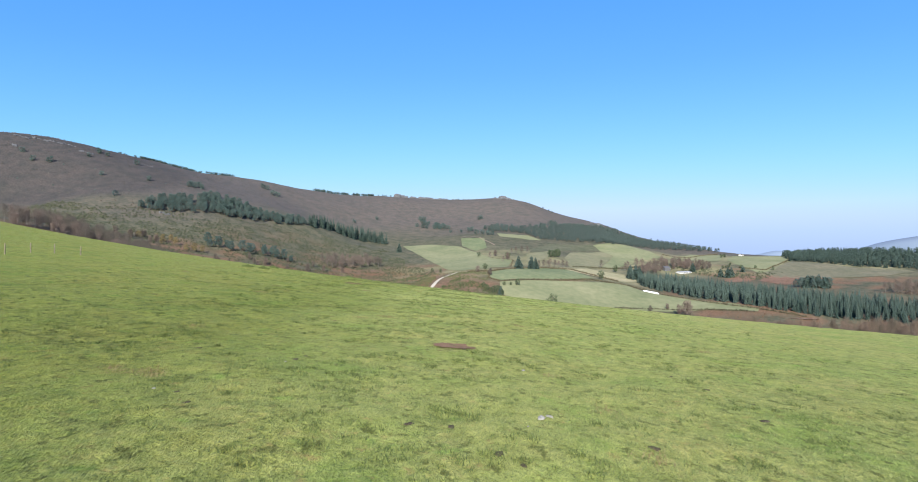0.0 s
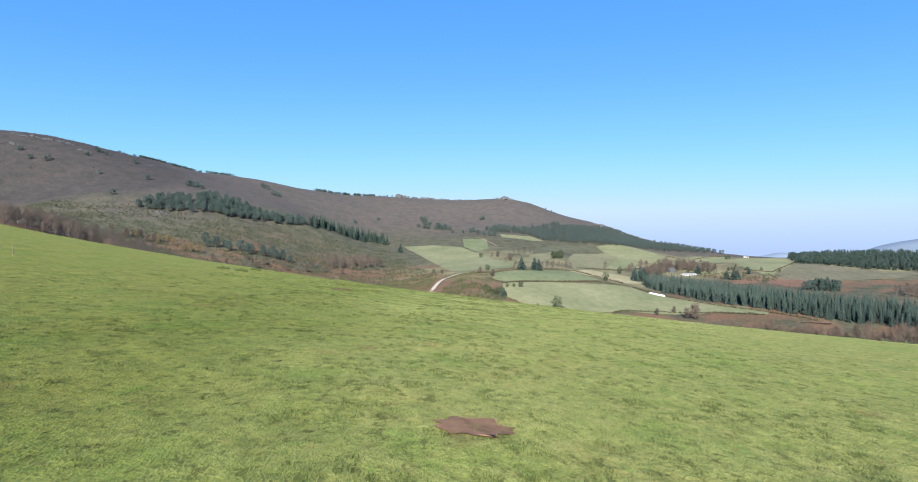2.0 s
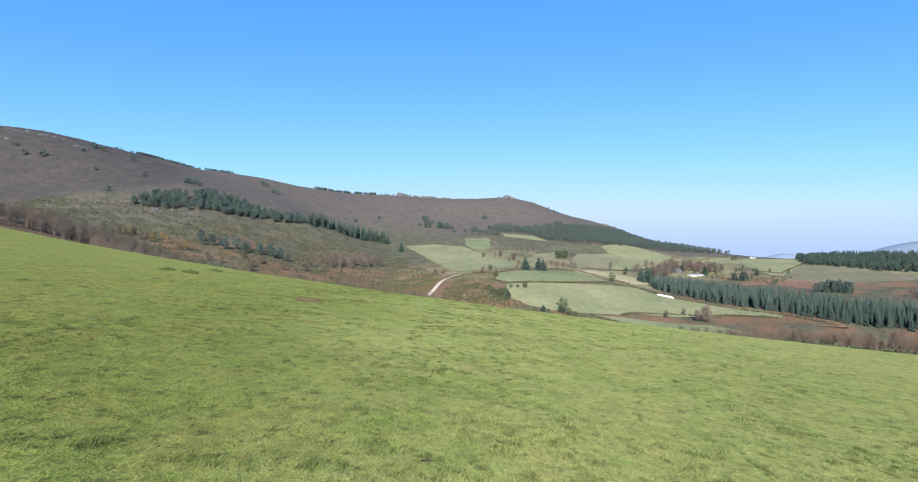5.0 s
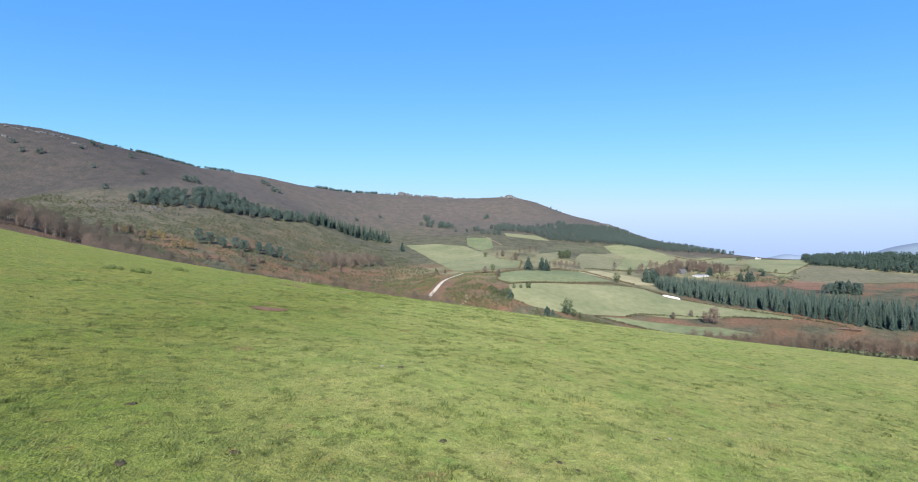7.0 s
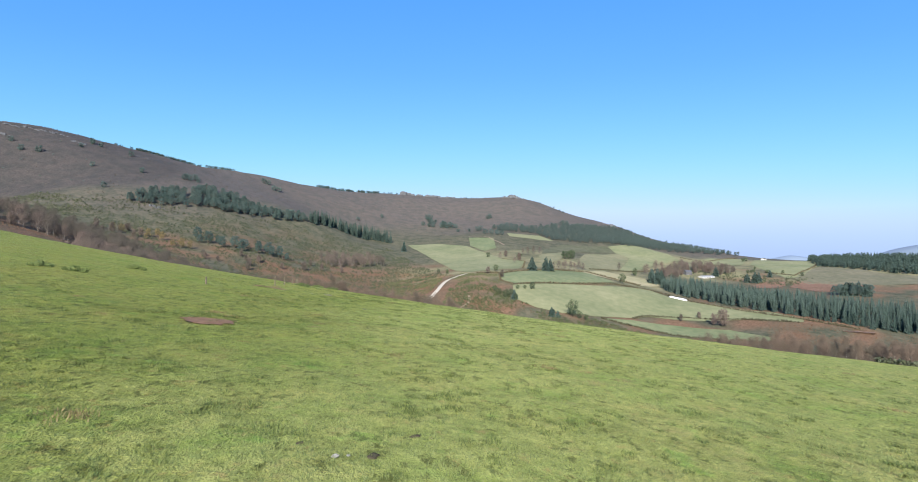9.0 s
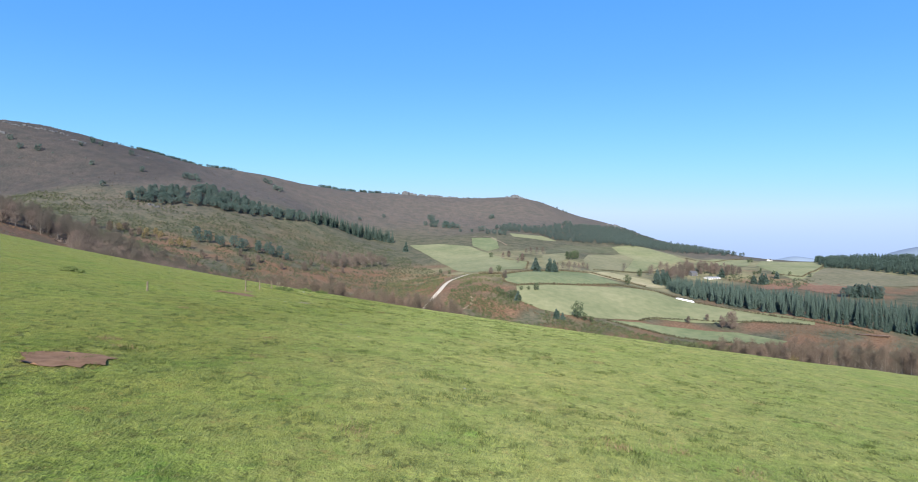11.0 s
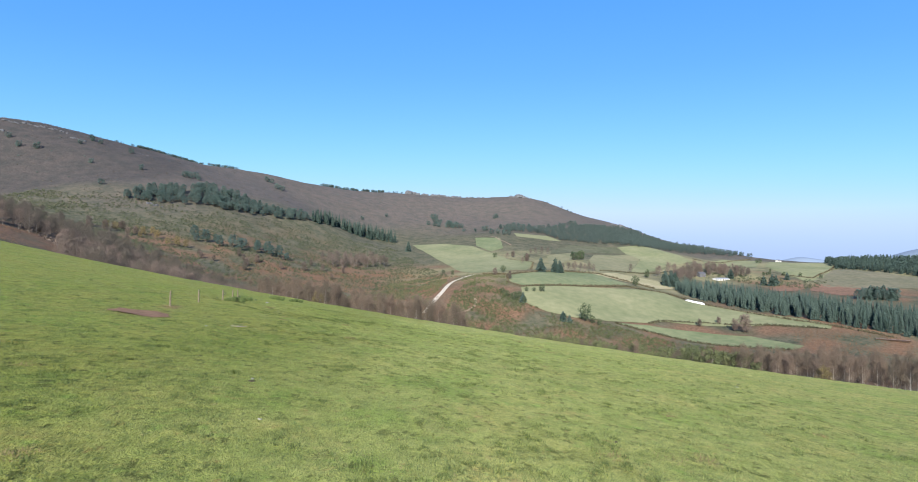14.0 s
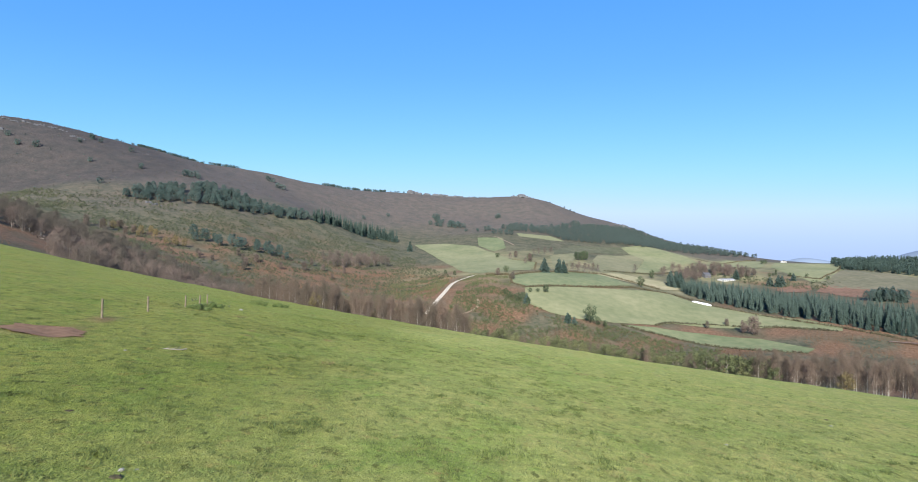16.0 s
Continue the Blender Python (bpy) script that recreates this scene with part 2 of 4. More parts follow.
def birch_bark():
    """White below, brown towards the thin twigs."""
    m, n, l, b = material("birch_bark", 0.85, 0.2)
    a = grain(n, l, 0.5, 4.0, 0.7, stretch=(1, 1, 2.0))
    z, up = n.new("ShaderNodeSeparateXYZ"), n.new("ShaderNodeMapRange")
    l.new(place(n), z.inputs[0])
    l.new(z.outputs["Z"], up.inputs["Value"])
    up.inputs["From Min"].default_value, up.inputs["From Max"].default_value = 6.0, 10.0
    white = ramp(n, l, a, (0.36, (0.1, 0.088, 0.076)), (0.48, (0.32, 0.295, 0.26)), (0.66, (0.48, 0.455, 0.41)))
    l.new(mix(n, l, up.outputs["Result"], white, (0.13, 0.10, 0.085)), b.inputs["Base Color"])
    bump(n, l, b, a, 0.02)
    return m


BIRCHBARK = birch_bark()
ROCK = plain_material("granite", (0.052, 0.055, 0.06), (0.135, 0.137, 0.144), 1.4, 0.9, 0.2, 0.2)
GRAVEL = plain_material("pale_gravel", (0.3, 0.262, 0.2), (0.5, 0.445, 0.35), 2.5)
TRACK = plain_material("bare_earth_track", (0.15, 0.108, 0.07), (0.22, 0.165, 0.11), 0.8)
DUNG = plain_material("dung", (0.03, 0.026, 0.016), (0.085, 0.07, 0.045), 0.06, 0.95, 0.05, 0.03)
EARTH = plain_material("trodden_earth", (0.115, 0.068, 0.04), (0.205, 0.122, 0.073), 0.3, 0.95, 0.1, 0.04)
POST = bark_material("weathered_post", (0.09, 0.075, 0.05), (0.2, 0.17, 0.12), 0.12)
WALLPAINT = plain_material("white_plaster", (0.42, 0.415, 0.4), (0.55, 0.545, 0.525), 0.7)
SHEET = plain_material("white_plastic_sheet", (0.5, 0.51, 0.52), (0.6, 0.6, 0.605), 1.0, 0.5, 0.4)
SLATE = plain_material("slate_roof", (0.05, 0.052, 0.058), (0.1, 0.1, 0.11), 0.5)
TINROOF = plain_material("grey_sheet_roof", (0.2, 0.21, 0.22), (0.3, 0.31, 0.32), 1.5, 0.6, 0.4)
DARKGLASS = plain_material("window_glass", (0.02, 0.025, 0.03), (0.035, 0.04, 0.05), 1.0, 0.08, 0.5, 0.0)
# blue of distant haze painted into the hill's base colour
FARHILL = turf_material("far_hills_haze_paint", (0.17, 0.215, 0.29), (0.18, 0.225, 0.3), (0.19, 0.235, 0.31), 300.0)

# ---- the lie of the land ----
# ground heights along the lines that shape the land: x, y, z
CREST = [(-731, 845, 195), (-684, 900, 193), (-633, 967, 181), (-568, 1036, 165), (-491, 1112, 161), (-406, 1213, 154), (-299, 1319, 143), (-166, 1393, 146), (-16, 1414, 139), (119, 1398, 141), (220, 1377, 115), (277, 1368, 90), (371, 1346, 67), (410, 1292, 38), (477, 1225, 18), (537, 1165, 5), (574, 1123, -5)]
BEYOND = [(-913, 1056, 138), (-791, 1208, 126), (-613, 1390, 108), (-373, 1648, 94), (-20, 1767, 91), (275, 1721, 73), (463, 1682, 36), (596, 1531, 0), (717, 1403, -24), (-1242, 1436, 0), (-965, 1761, -9), (-508, 2242, -17), (202, 2376, -17), (630, 2288, -38), (912, 1980, -58)]
FLANK = [(-590, 748, 126), (-436, 661, 70), (-537, 664, 68), (-379, 648, 50), (-338, 684, 51), (-280, 751, 41), (-228, 869, 42), (-161, 906, 15), (-327, 992, 89), (-158, 1138, 70), (26, 1218, 78), (227, 1196, 61)]
FOOT = [(-228, 568, 0), (-264, 521, -1), (-326, 479, 17), (-319, 418, 22), (-189, 642, -9), (-129, 739, -9), (-87, 766, -8), (-110, 579, -29), (-59, 537, -32), (-121, 494, -34), (-228, 313, 5), (-191, 342, -14), (-140, 369, -31), (-76, 389, -46), (-11, 530, -22), (-30, 438, -36), (-5, 408, -40), (32, 395, -50)]
VALE = [(-92, 886, 8), (16, 791, 1), (24, 630, -14), (64, 576, -17), (85, 593, -18), (10, 951, 26), (52, 466, -28), (74, 410, -43), (147, 537, -27), (188, 509, -39), (321, 741, -33), (191, 434, -52), (248, 429, -46), (197, 571, -35), (125, 436, -48), (160, 721, -14), (242, 937, 5), (320, 965, 7), (439, 968, -16)]
EAST = [(391, 574, -41), (509, 930, -10), (571, 890, -15), (534, 793, -20), (650, 1018, -7), (691, 898, -4), (314, 626, -39), (285, 413, -49), (545, 919, -12), (150, 324, -49), (177, 306, -48), (124, 359, -56)]
RIM = [(0, -300, -15), (300, -100, -40), (-300, -100, 20), (500, 300, -68), (900, 600, -30), (300, 100, -60), (-450, 150, 30), (1400, 1300, -60), (900, 2500, -90), (2500, 2500, -90), (2500, 500, -60), (1200, -300, -70), (250, 330, -58), (-120, 250, -20), (60, 280, -52)]
LINES = np.array(CREST + BEYOND + FLANK + FOOT + VALE + EAST + RIM, float)
REACH, BASE = 420.0, -75.0


def bell(r):
    return (1 + r / REACH) * np.exp(-r / REACH)


_apart = np.hypot(LINES[:, None, 0] - LINES[None, :, 0], LINES[:, None, 1] - LINES[None, :, 1])
PULL = np.linalg.solve(bell(_apart) + np.eye(len(LINES)) * 2e-4, LINES[:, 2] - BASE)
SLOPE = [0.7775, -3.6841, -2.0923, 0.3193, -1.0127, 1.1537, 0.0152, 0.098, -0.1687, -0.7825, 0.0748, 0.0477]


def far_land(x, y):
    z = np.full(np.shape(x), BASE)
    for (cx, cy, _), w in zip(LINES, PULL):
        z = z + w * bell(np.hypot(x - cx, y - cy))
    return z


def pasture_hill(x, y):
    """The rounded grass hill that the pasture covers."""
    u, v = np.clip(x, -230, 200), np.clip(y, -60, 330)
    off = np.hypot(x - u, y - v)
    u, v, s = u / 50, v / 50, SLOPE
    z = s[0] + s[1] * u + s[2] * v + s[3] * u * u + s[4] * u * v + s[5] * v * v + s[6] * u**3
    return z + s[7] * u * u * v + s[8] * u * v * v + s[9] * v**3 + s[10] * v**4 + s[11] * u * v**3 - 0.3 * off


def wave(x, y, size, seed=0.0):
    """A cheap smooth unevenness between about -1 and 1."""
    a, b = x / size + seed, y / size - seed * 1.7
    return (np.sin(a * 2.1 + 1.3 * np.sin(b * 1.7 + seed)) + np.sin(b * 2.6 + 1.1 * np.sin(a * 1.9))) * 0.5


def land(x, y):
    x, y = np.asarray(x, float), np.asarray(y, float)
    a, b = pasture_hill(x, y), far_land(x, y)
    rough = 0.6 * wave(x, y, 23.0, 1.0) + 1.3 * wave(x, y, 71.0, 2.0)
    rise = np.clip((np.hypot(x, y - 40) - 500) / 500, 0, 1)
    fine = 0.045 * wave(x, y, 1.9, 3.0) + 0.06 * wave(x, y, 5.3, 4.0) + 0.025 * wave(x, y, 0.8, 5.0)
    return np.maximum(a + fine, b + rough * rise)


def height(x, y):
    return float(land(x, y))


def inside(poly, x, y):
    """Which of the points lie in the polygon."""
    x, y = np.asarray(x, float), np.asarray(y, float)
    hit = np.zeros(x.shape, bool)
    for (ax, ay), (bx, by) in zip(poly, poly[1:] + poly[:1]):
        if ay != by:
            hit ^= ((ay > y) != (by > y)) & (x < (bx - ax) * (y - ay) / (by - ay) + ax)
    return hit


def blob(x, y, cx, cy, r, soft=0.5):
    """1 well inside a round patch, 0 outside, with a ragged edge."""
    d = np.hypot(x - cx, y - cy) / r + 0.25 * wave(x, y, r * 0.8, cx)
    return np.clip((1 - d) / soft + 0.5, 0, 1)


def mesh_object(name, verts, faces, mat, parent=None, smooth=False):
    """One mesh object from arrays of corners and of faces that all have the same number of corners."""
    me = bpy.data.meshes.new(name)
    verts, faces = np.asarray(verts, np.float32), np.asarray(faces, np.int32)
    k = faces.shape[1]
    me.vertices.add(len(verts))
    me.vertices.foreach_set("co", verts.ravel())
    me.loops.add(faces.size)
    me.loops.foreach_set("vertex_index", faces.ravel())
    me.polygons.add(len(faces))
    me.polygons.foreach_set("loop_start", np.arange(0, faces.size, k, dtype=np.int32))
    me.update(calc_edges=True)
    me.materials.append(mat)
    if smooth:
        me.shade_smooth()
    ob = new(name, me)
    ob.parent = parent
    return ob


def part(name, bm, mat, parent=None, label="", smooth=False):
    """Links a bmesh as one mesh object under a thing or a part."""
    me = bpy.data.meshes.new(name)
    bm.to_mesh(me)
    bm.free()
    me.materials.append(mat)
    if smooth:
        me.shade_smooth()
    ob = new(name, me)
    ob.parent = parent
    return tagged(ob, label) if label else ob


def empty(name, m):
    ob = new(name)
    ob.matrix_world = m
    return ob


PASTURE_PATCHES = [(-0.15, 22.0, 0.85), (-13.1, 65.5, 1.1), (-20.4, 92.0, 1.6), (-21.9, 97.2, 0.7)]


def build_ground():
    turn = np.concatenate([np.linspace(-54, 54, 541), np.linspace(54, 306, 64)[1:-1]])
    ring = np.concatenate([[0.5], np.geomspace(2.5, 4950, 380)])
    a, r = np.meshgrid(np.radians(turn), ring)
    x, y = r * np.sin(a), -4 + r * np.cos(a)
    z = land(x, y)
    nr, na = x.shape
    i, j = np.meshgrid(np.arange(nr - 1), np.arange(na), indexing="ij")
    k = (j + 1) % na
    faces = np.stack([i * na + j, i * na + k, (i + 1) * na + k, (i + 1) * na + j], -1).reshape(-1, 4)[:, ::-1]
    ob = mesh_object("ground", np.stack([x, y, z], -1).reshape(-1, 3), faces, LAND, smooth=True)
    x, y = x.ravel(), y.ravel()
    hill, low = pasture_hill(x, y), far_land(x, y)
    grass = np.clip((hill - low) / 1.5, 0, 1)
    worn = np.zeros(len(x))
    for cx, cy, rad in PASTURE_PATCHES:
        worn = np.maximum(worn, blob(x, y, cx, cy, rad, 0.45) * np.clip(0.8 + 0.5 * wave(x, y, 0.5, cx), 0, 1))
    scrub = np.clip((78 - low + 14 * wave(x, y, 60.0, 5.0)) / 45, 0, 1)
    scrub *= np.clip((1150 - y) / 200, 0, 1)
    rust = np.clip(0.42 + 1.1 * wave(x, y, 17.0, 6.0) + 0.7 * wave(x, y, 43.0, 7.0), 0, 1)
    zone = blob(x, y, -110, 530, 190) + blob(x, y, 10, 430, 70) + blob(x, y, -200, 480, 80) + blob(x, y, 330, 380, 190)
    zone += blob(x, y, 480, 640, 90) + blob(x, y, 400, 770, 80) + 0.7 * blob(x, y, 100, 370, 120) + 0.5 * blob(x, y, -280, 330, 120)
    sward = blob(x, y, 110, 650, 150) + blob(x, y, 300, 830, 110) + blob(x, y, 560, 800, 130) + blob(x, y, 460, 940, 120)
    sward = np.clip(sward, 0, 1) * np.clip(0.75 + 0.7 * wave(x, y, 31.0, 9.0), 0, 1)
    # painted shading grows uphill, left of the camera's way
    side_shade = np.clip((-x + 0.3 - 3.5 * np.clip((y - 30) / 30, 0, 1) + 4 * wave(x, y, 9.0, 11.0)) / 11, 0, 1)
    grass *= np.clip((212 - 0.35 * x - y + 6 * wave(x, y, 11.0, 12.0)) / 12, 0, 1)
    # round patches on the upper left moor where shade is painted
    slope_shade = np.clip(blob(x, y, -640, 800, 190, 0.9) + 0.8 * blob(x, y, -500, 760, 110, 0.9), 0, 1)
    for key, vals in (("slope_shade", slope_shade), ("side_shade", side_shade), ("sward", sward), ("pasture", grass), ("worn", worn), ("scrub", scrub), ("bracken", np.maximum(rust * np.clip(zone, 0, 1), (0.75 + 0.4 * wave(x, y, 9.0, 14.0)) * np.maximum(blob(x, y, -50, 605, 85), np.maximum(blob(x, y, -20, 470, 45), blob(x, y, -250, 335, 45)))))):
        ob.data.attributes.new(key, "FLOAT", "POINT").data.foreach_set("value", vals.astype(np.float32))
    return tagged(ob, "green hill pasture and brown heather moor rolling to the horizon", "ground", kind="structure")


build_ground()


def drape(name, poly, mat, step, lift, label, category, kind="structure"):
    """A thin sheet of the shape of poly that follows the land."""
    bm = bmesh.new()
    f = bm.faces.new([bm.verts.new((px, py, 0)) for px, py in poly])
    bmesh.ops.triangulate(bm, faces=[f])
    xs, ys = [p[0] for p in poly], [p[1] for p in poly]
    for lo, hi, axis in ((min(xs), max(xs), 0), (min(ys), max(ys), 1)):
        for v in np.arange(lo + step, hi, step):
            co, no = [0, 0, 0], [0, 0, 0]
            co[axis], no[axis] = v, 1
            bmesh.ops.bisect_plane(bm, geom=bm.verts[:] + bm.edges[:] + bm.faces[:], plane_co=co, plane_no=no)
    pts = np.array([v.co for v in bm.verts])
    for v, h in zip(bm.verts, land(pts[:, 0], pts[:, 1])):
        v.co.z = h + lift
    bmesh.ops.recalc_face_normals(bm, faces=bm.faces)
    if sum(f.normal.z for f in bm.faces) < 0:
        bmesh.ops.reverse_faces(bm, faces=bm.faces)
    return tagged(part(name, bm, mat, smooth=True), label, category, kind=kind)


def ribbon(line, half):
    """The outline of a strip of that half width along a line."""
    left, right = [], []
    for k, p in enumerate(line):
        a, b = Vector(line[max(k - 1, 0)]), Vector(line[min(k + 1, len(line) - 1)])
        side = Vector((-(b - a).y, (b - a).x)).normalized() * half
        left.append(tuple(Vector(p) + side))
        right.append(tuple(Vector(p) - side))
    return left + right[::-1]


FIELDS = [
    ("pale green grass field under the moor", FIELD, [(-97, 900), (-47, 893), (0, 850), (31, 763), (46, 707), (72, 683), (55, 592), (4, 562), (-11, 595), (-17, 618), (-26, 667), (-38, 717), (-52, 761), (-68, 809), (-82, 849)]),
    ("green grass field with hedged edges", FIELD_LUSH, [(31, 524), (89, 602), (135, 623), (141, 540), (90, 500), (40, 481), (30, 492)]),
    ("broad pale green grass field in the valley", FIELD, [(38, 475), (123, 513), (171, 537), (182, 515), (219, 491), (246, 462), (254, 438), (247, 428), (216, 447), (140, 448), (128, 439), (93, 422), (69, 419), (51, 426), (36, 441)]),
    ("straw-coloured dry grass strip beside the plantation", FIELD_DRY, [(125, 631), (168, 673), (219, 649), (208, 605), (175, 563), (143, 584)]),
    ("sloping yellow-green field below the conifer wood", FIELD, [(251, 968), (300, 1000), (352, 985), (352, 901), (292, 845), (206, 715), (190, 700), (218, 770), (262, 880), (253, 921)]),
]
FAR_FIELDS = [
    ("small bright grass strip under the ridge wood", FIELD, [(76, 1020), (139, 1026), (156, 976), (129, 954), (77, 971)]),
    ("small green field on the moor's foot", FIELD_LUSH, [(5, 941), (47, 944), (45, 824), (27, 795), (6, 849)]),
    ("far pale grass field by the lane", FIELD, [(400, 985), (471, 1053), (544, 1050), (462, 917), (388, 874), (370, 900)]),
    ("pale green field on the eastern rise", FIELD, [(442, 811), (468, 905), (520, 985), (570, 1020), (608, 975), (579, 895), (459, 757), (433, 748)]),
    ("tan rough meadow between trees and green fields", MEADOW_TAN, [(141, 651), (146, 700), (160, 780), (186, 864), (253, 920), (261, 880), (217, 770), (189, 699), (160, 664)]),
    ("pale meadow behind the two field conifers", MEADOW_TAN, [(100, 762), (146, 838), (132, 749), (88, 657)]),
    ("green meadow beside rust bracken", FIELD_LUSH, [(97, 421), (124, 432), (156, 432), (190, 423), (207, 394), (196, 384), (174, 392), (143, 404), (122, 415)]),
]
for label, mat, poly in FIELDS + FAR_FIELDS:
    drape("field", poly, mat, 9.0, 0.35, label, "field")

OLIVE = turf_material("rough_olive_grass", (0.094, 0.092, 0.057), (0.124, 0.117, 0.075), (0.154, 0.142, 0.092))
drape("rough_pasture", [(440, 745), (480, 790), (550, 850), (562, 805), (568, 745), (610, 690), (540, 655), (480, 668), (430, 705)], OLIVE, 9.0, 0.35, "rough olive-green grass slope with rust edges", "field")
HEATHGREEN = turf_material("dark_heath_grass", (0.06, 0.066, 0.04), (0.085, 0.088, 0.055), (0.115, 0.112, 0.07))
drape("heath_strip", [(165, 938), (247, 974), (253, 921), (233, 920), (152, 853), (107, 780), (120, 850), (148, 901)], HEATHGREEN, 9.0, 0.35, "dark olive heath strip between two pale fields", "field")
for poly in ([(383, 723), (416, 727), (400, 697), (372, 672), (345, 662), (352, 690)], [(392, 678), (430, 725), (462, 700), (478, 668), (462, 640), (415, 618), (392, 630)]):
    drape("bracken_slope", poly, RUST, 6.0, 0.35, "red-brown dead bracken below the rough grass slope", "field")
for k, (cx, cy, rad) in enumerate(PASTURE_PATCHES[:3]):
    edge = random.Random(40 + k)
    ring = [(cx + rad * 1.1 * math.cos(a) * f, cy + rad * 0.85 * math.sin(a) * f) for a, f in ((j * math.tau / 24, edge.uniform(0.72, 1.12)) for j in range(24))]
    drape("bare_patch", ring, EARTH, 0.25, 0.035, "trodden bare red-brown earth patch in the pasture", "bare earth")
ROAD = [(-33, 416), (-30, 433), (-27, 452), (-24, 470), (-22, 487), (-19.6, 504), (-17, 514), (-13, 522.5), (-8, 532), (-3, 541), (2, 550)]
drape("road", ribbon(ROAD, 1.75), GRAVEL, 4.0, 0.45, "pale gravel farm road climbing through rust bracken", "road")
TRACK1 = [(4, 961), (25, 967), (39, 951), (51, 903), (60, 862)]
FOOTPATH = [(-16, 410), (-8, 416), (-4, 419), (1, 428), (2, 439), (1, 446)]
drape("footpath", ribbon(FOOTPATH, 0.9), TRACK, 5.0, 0.4, "narrow bare earth path through bracken", "path")

drape("moor_track", ribbon(TRACK1, 1.3), TRACK, 6.0, 0.4, "pale earth track round a small moor field", "path")

# ---- plants ----
rng = np.random.default_rng(7)


def leaf_cloud(centres, radii, count, size, flat=1.0, seed=0, droop=0.0):
    """Many small triangles spread over and in a set of round lobes."""
    g = np.random.default_rng(seed)
    centres, radii = np.asarray(centres, float), np.asarray(radii, float)
    pick = g.choice(len(centres), count, p=radii**2 / (radii**2).sum())
    d = g.normal(size=(count, 3))
    d /= np.linalg.norm(d, axis=1, keepdims=True)
    d[:, 2] *= flat
    p = centres[pick] + d * radii[pick, None] * g.uniform(0.55, 1.08, (count, 1))
    u = g.normal(size=(count, 3))
    u /= np.linalg.norm(u, axis=1, keepdims=True)
    w = np.cross(u, d)
    w /= np.linalg.norm(w, axis=1, keepdims=True) + 1e-9
    s = size * g.uniform(0.6, 1.4, (count, 1))
    v = np.stack([p - u * s * 0.6 - w * s * 0.5, p + u * s * 0.7 - w * s * 0.2, p + w * s * 0.8 + (0, 0, -droop * size)], 1)
    return v.reshape(-1, 3), np.arange(3 * count).reshape(-1, 3)


def stick(bm, a, b, ra, rb, sides=5):
    """A tapered round limb from a to b."""
    a, b = Vector(a), Vector(b)
    q = (b - a).to_track_quat("Z", "Y").to_matrix()
    rings = []
    for c, r in ((a, ra), (b, rb)):
        rings.append([bm.verts.new(c + q @ Vector((r * math.cos(k * math.tau / sides), r * math.sin(k * math.tau / sides), 0))) for k in range(sides)])
    for k in range(sides):
        bm.faces.new((rings[0][k], rings[0][(k + 1) % sides], rings[1][(k + 1) % sides], rings[1][k]))
    bm.faces.new(rings[1])


def conifer(seed, h=20.0, spread=3.1, skirt=0.1, mat=None, taper=0.9, kind="spruce"):
    """A dark spruce: straight trunk and tiers of drooping boughs."""
    g = random.Random(seed)
    tree = empty(kind, Matrix())
    bm = bmesh.new()
    stick(bm, (0, 0, -0.5), (0, 0, h * 0.97), h * 0.013, 0.03, 6)
    part("trunk", bm, BARK, tree)
    v, tiers = [], 19
    for k in range(tiers):
        f = k / (tiers - 1)
        z = h * (skirt + (0.99 - skirt) * f)
        reach = spread * (1 - f) ** taper * g.uniform(0.7, 1.25) + 0.2
        n = 8 if f < 0.7 else 5
        for j in range(n):
            a = math.tau * (j + g.random()) / n
            r = reach * g.uniform(0.65, 1.2)
            out, side = Vector((math.cos(a), math.sin(a), 0)), Vector((-math.sin(a), math.cos(a), 0))
            root = Vector((0, 0, z + h * 0.035)) + out * r * 0.1
            tip = Vector((0, 0, z - r * g.uniform(0.15, 0.4))) + out * r
            mid = (root + tip) * 0.5 + Vector((0, 0, r * 0.12))
            wide = r * g.uniform(0.28, 0.45) + 0.12
            v += [root, mid - side * wide, tip, root, tip, mid + side * wide]
            v += [mid, tip + Vector((0, 0, -r * 0.22)), mid - out * r * 0.3 + Vector((0, 0, -r * 0.3))]
    verts = np.array([tuple(p) for p in v])
    mesh_object("crown", verts, np.arange(len(verts)).reshape(-1, 3), mat or NEEDLE, tree)
    return tree


def timber(bm, spine, radii, limbs, sides=5):
    """One connected trunk along the spine, with a tapering limb from ring i to each tip."""
    rings = []
    for c, r in zip(spine, radii):
        rings.append([bm.verts.new(c + Vector((r * math.cos(k * math.tau / sides), r * math.sin(k * math.tau / sides), 0))) for k in range(sides)])
    for a, b in zip(rings, rings[1:]):
        for k in range(sides):
            bm.faces.new((a[k], a[(k + 1) % sides], b[(k + 1) % sides], b[k]))
    bm.faces.new(rings[-1])
    for i, tip in limbs:
        turn = math.atan2(tip.y - spine[i].y, tip.x - spine[i].x) % math.tau
        k = int(turn / math.tau * sides) % sides
        a, b = rings[i][k], rings[i][(k + 1) % sides]
        c, e = bm.verts.new(a.co.lerp(b.co, 0.5) + Vector((0, 0, (a.co - b.co).length))), bm.verts.new(tip)
        for f in ((a, b, e), (b, c, e), (c, a, e)):
            bm.faces.new(f)


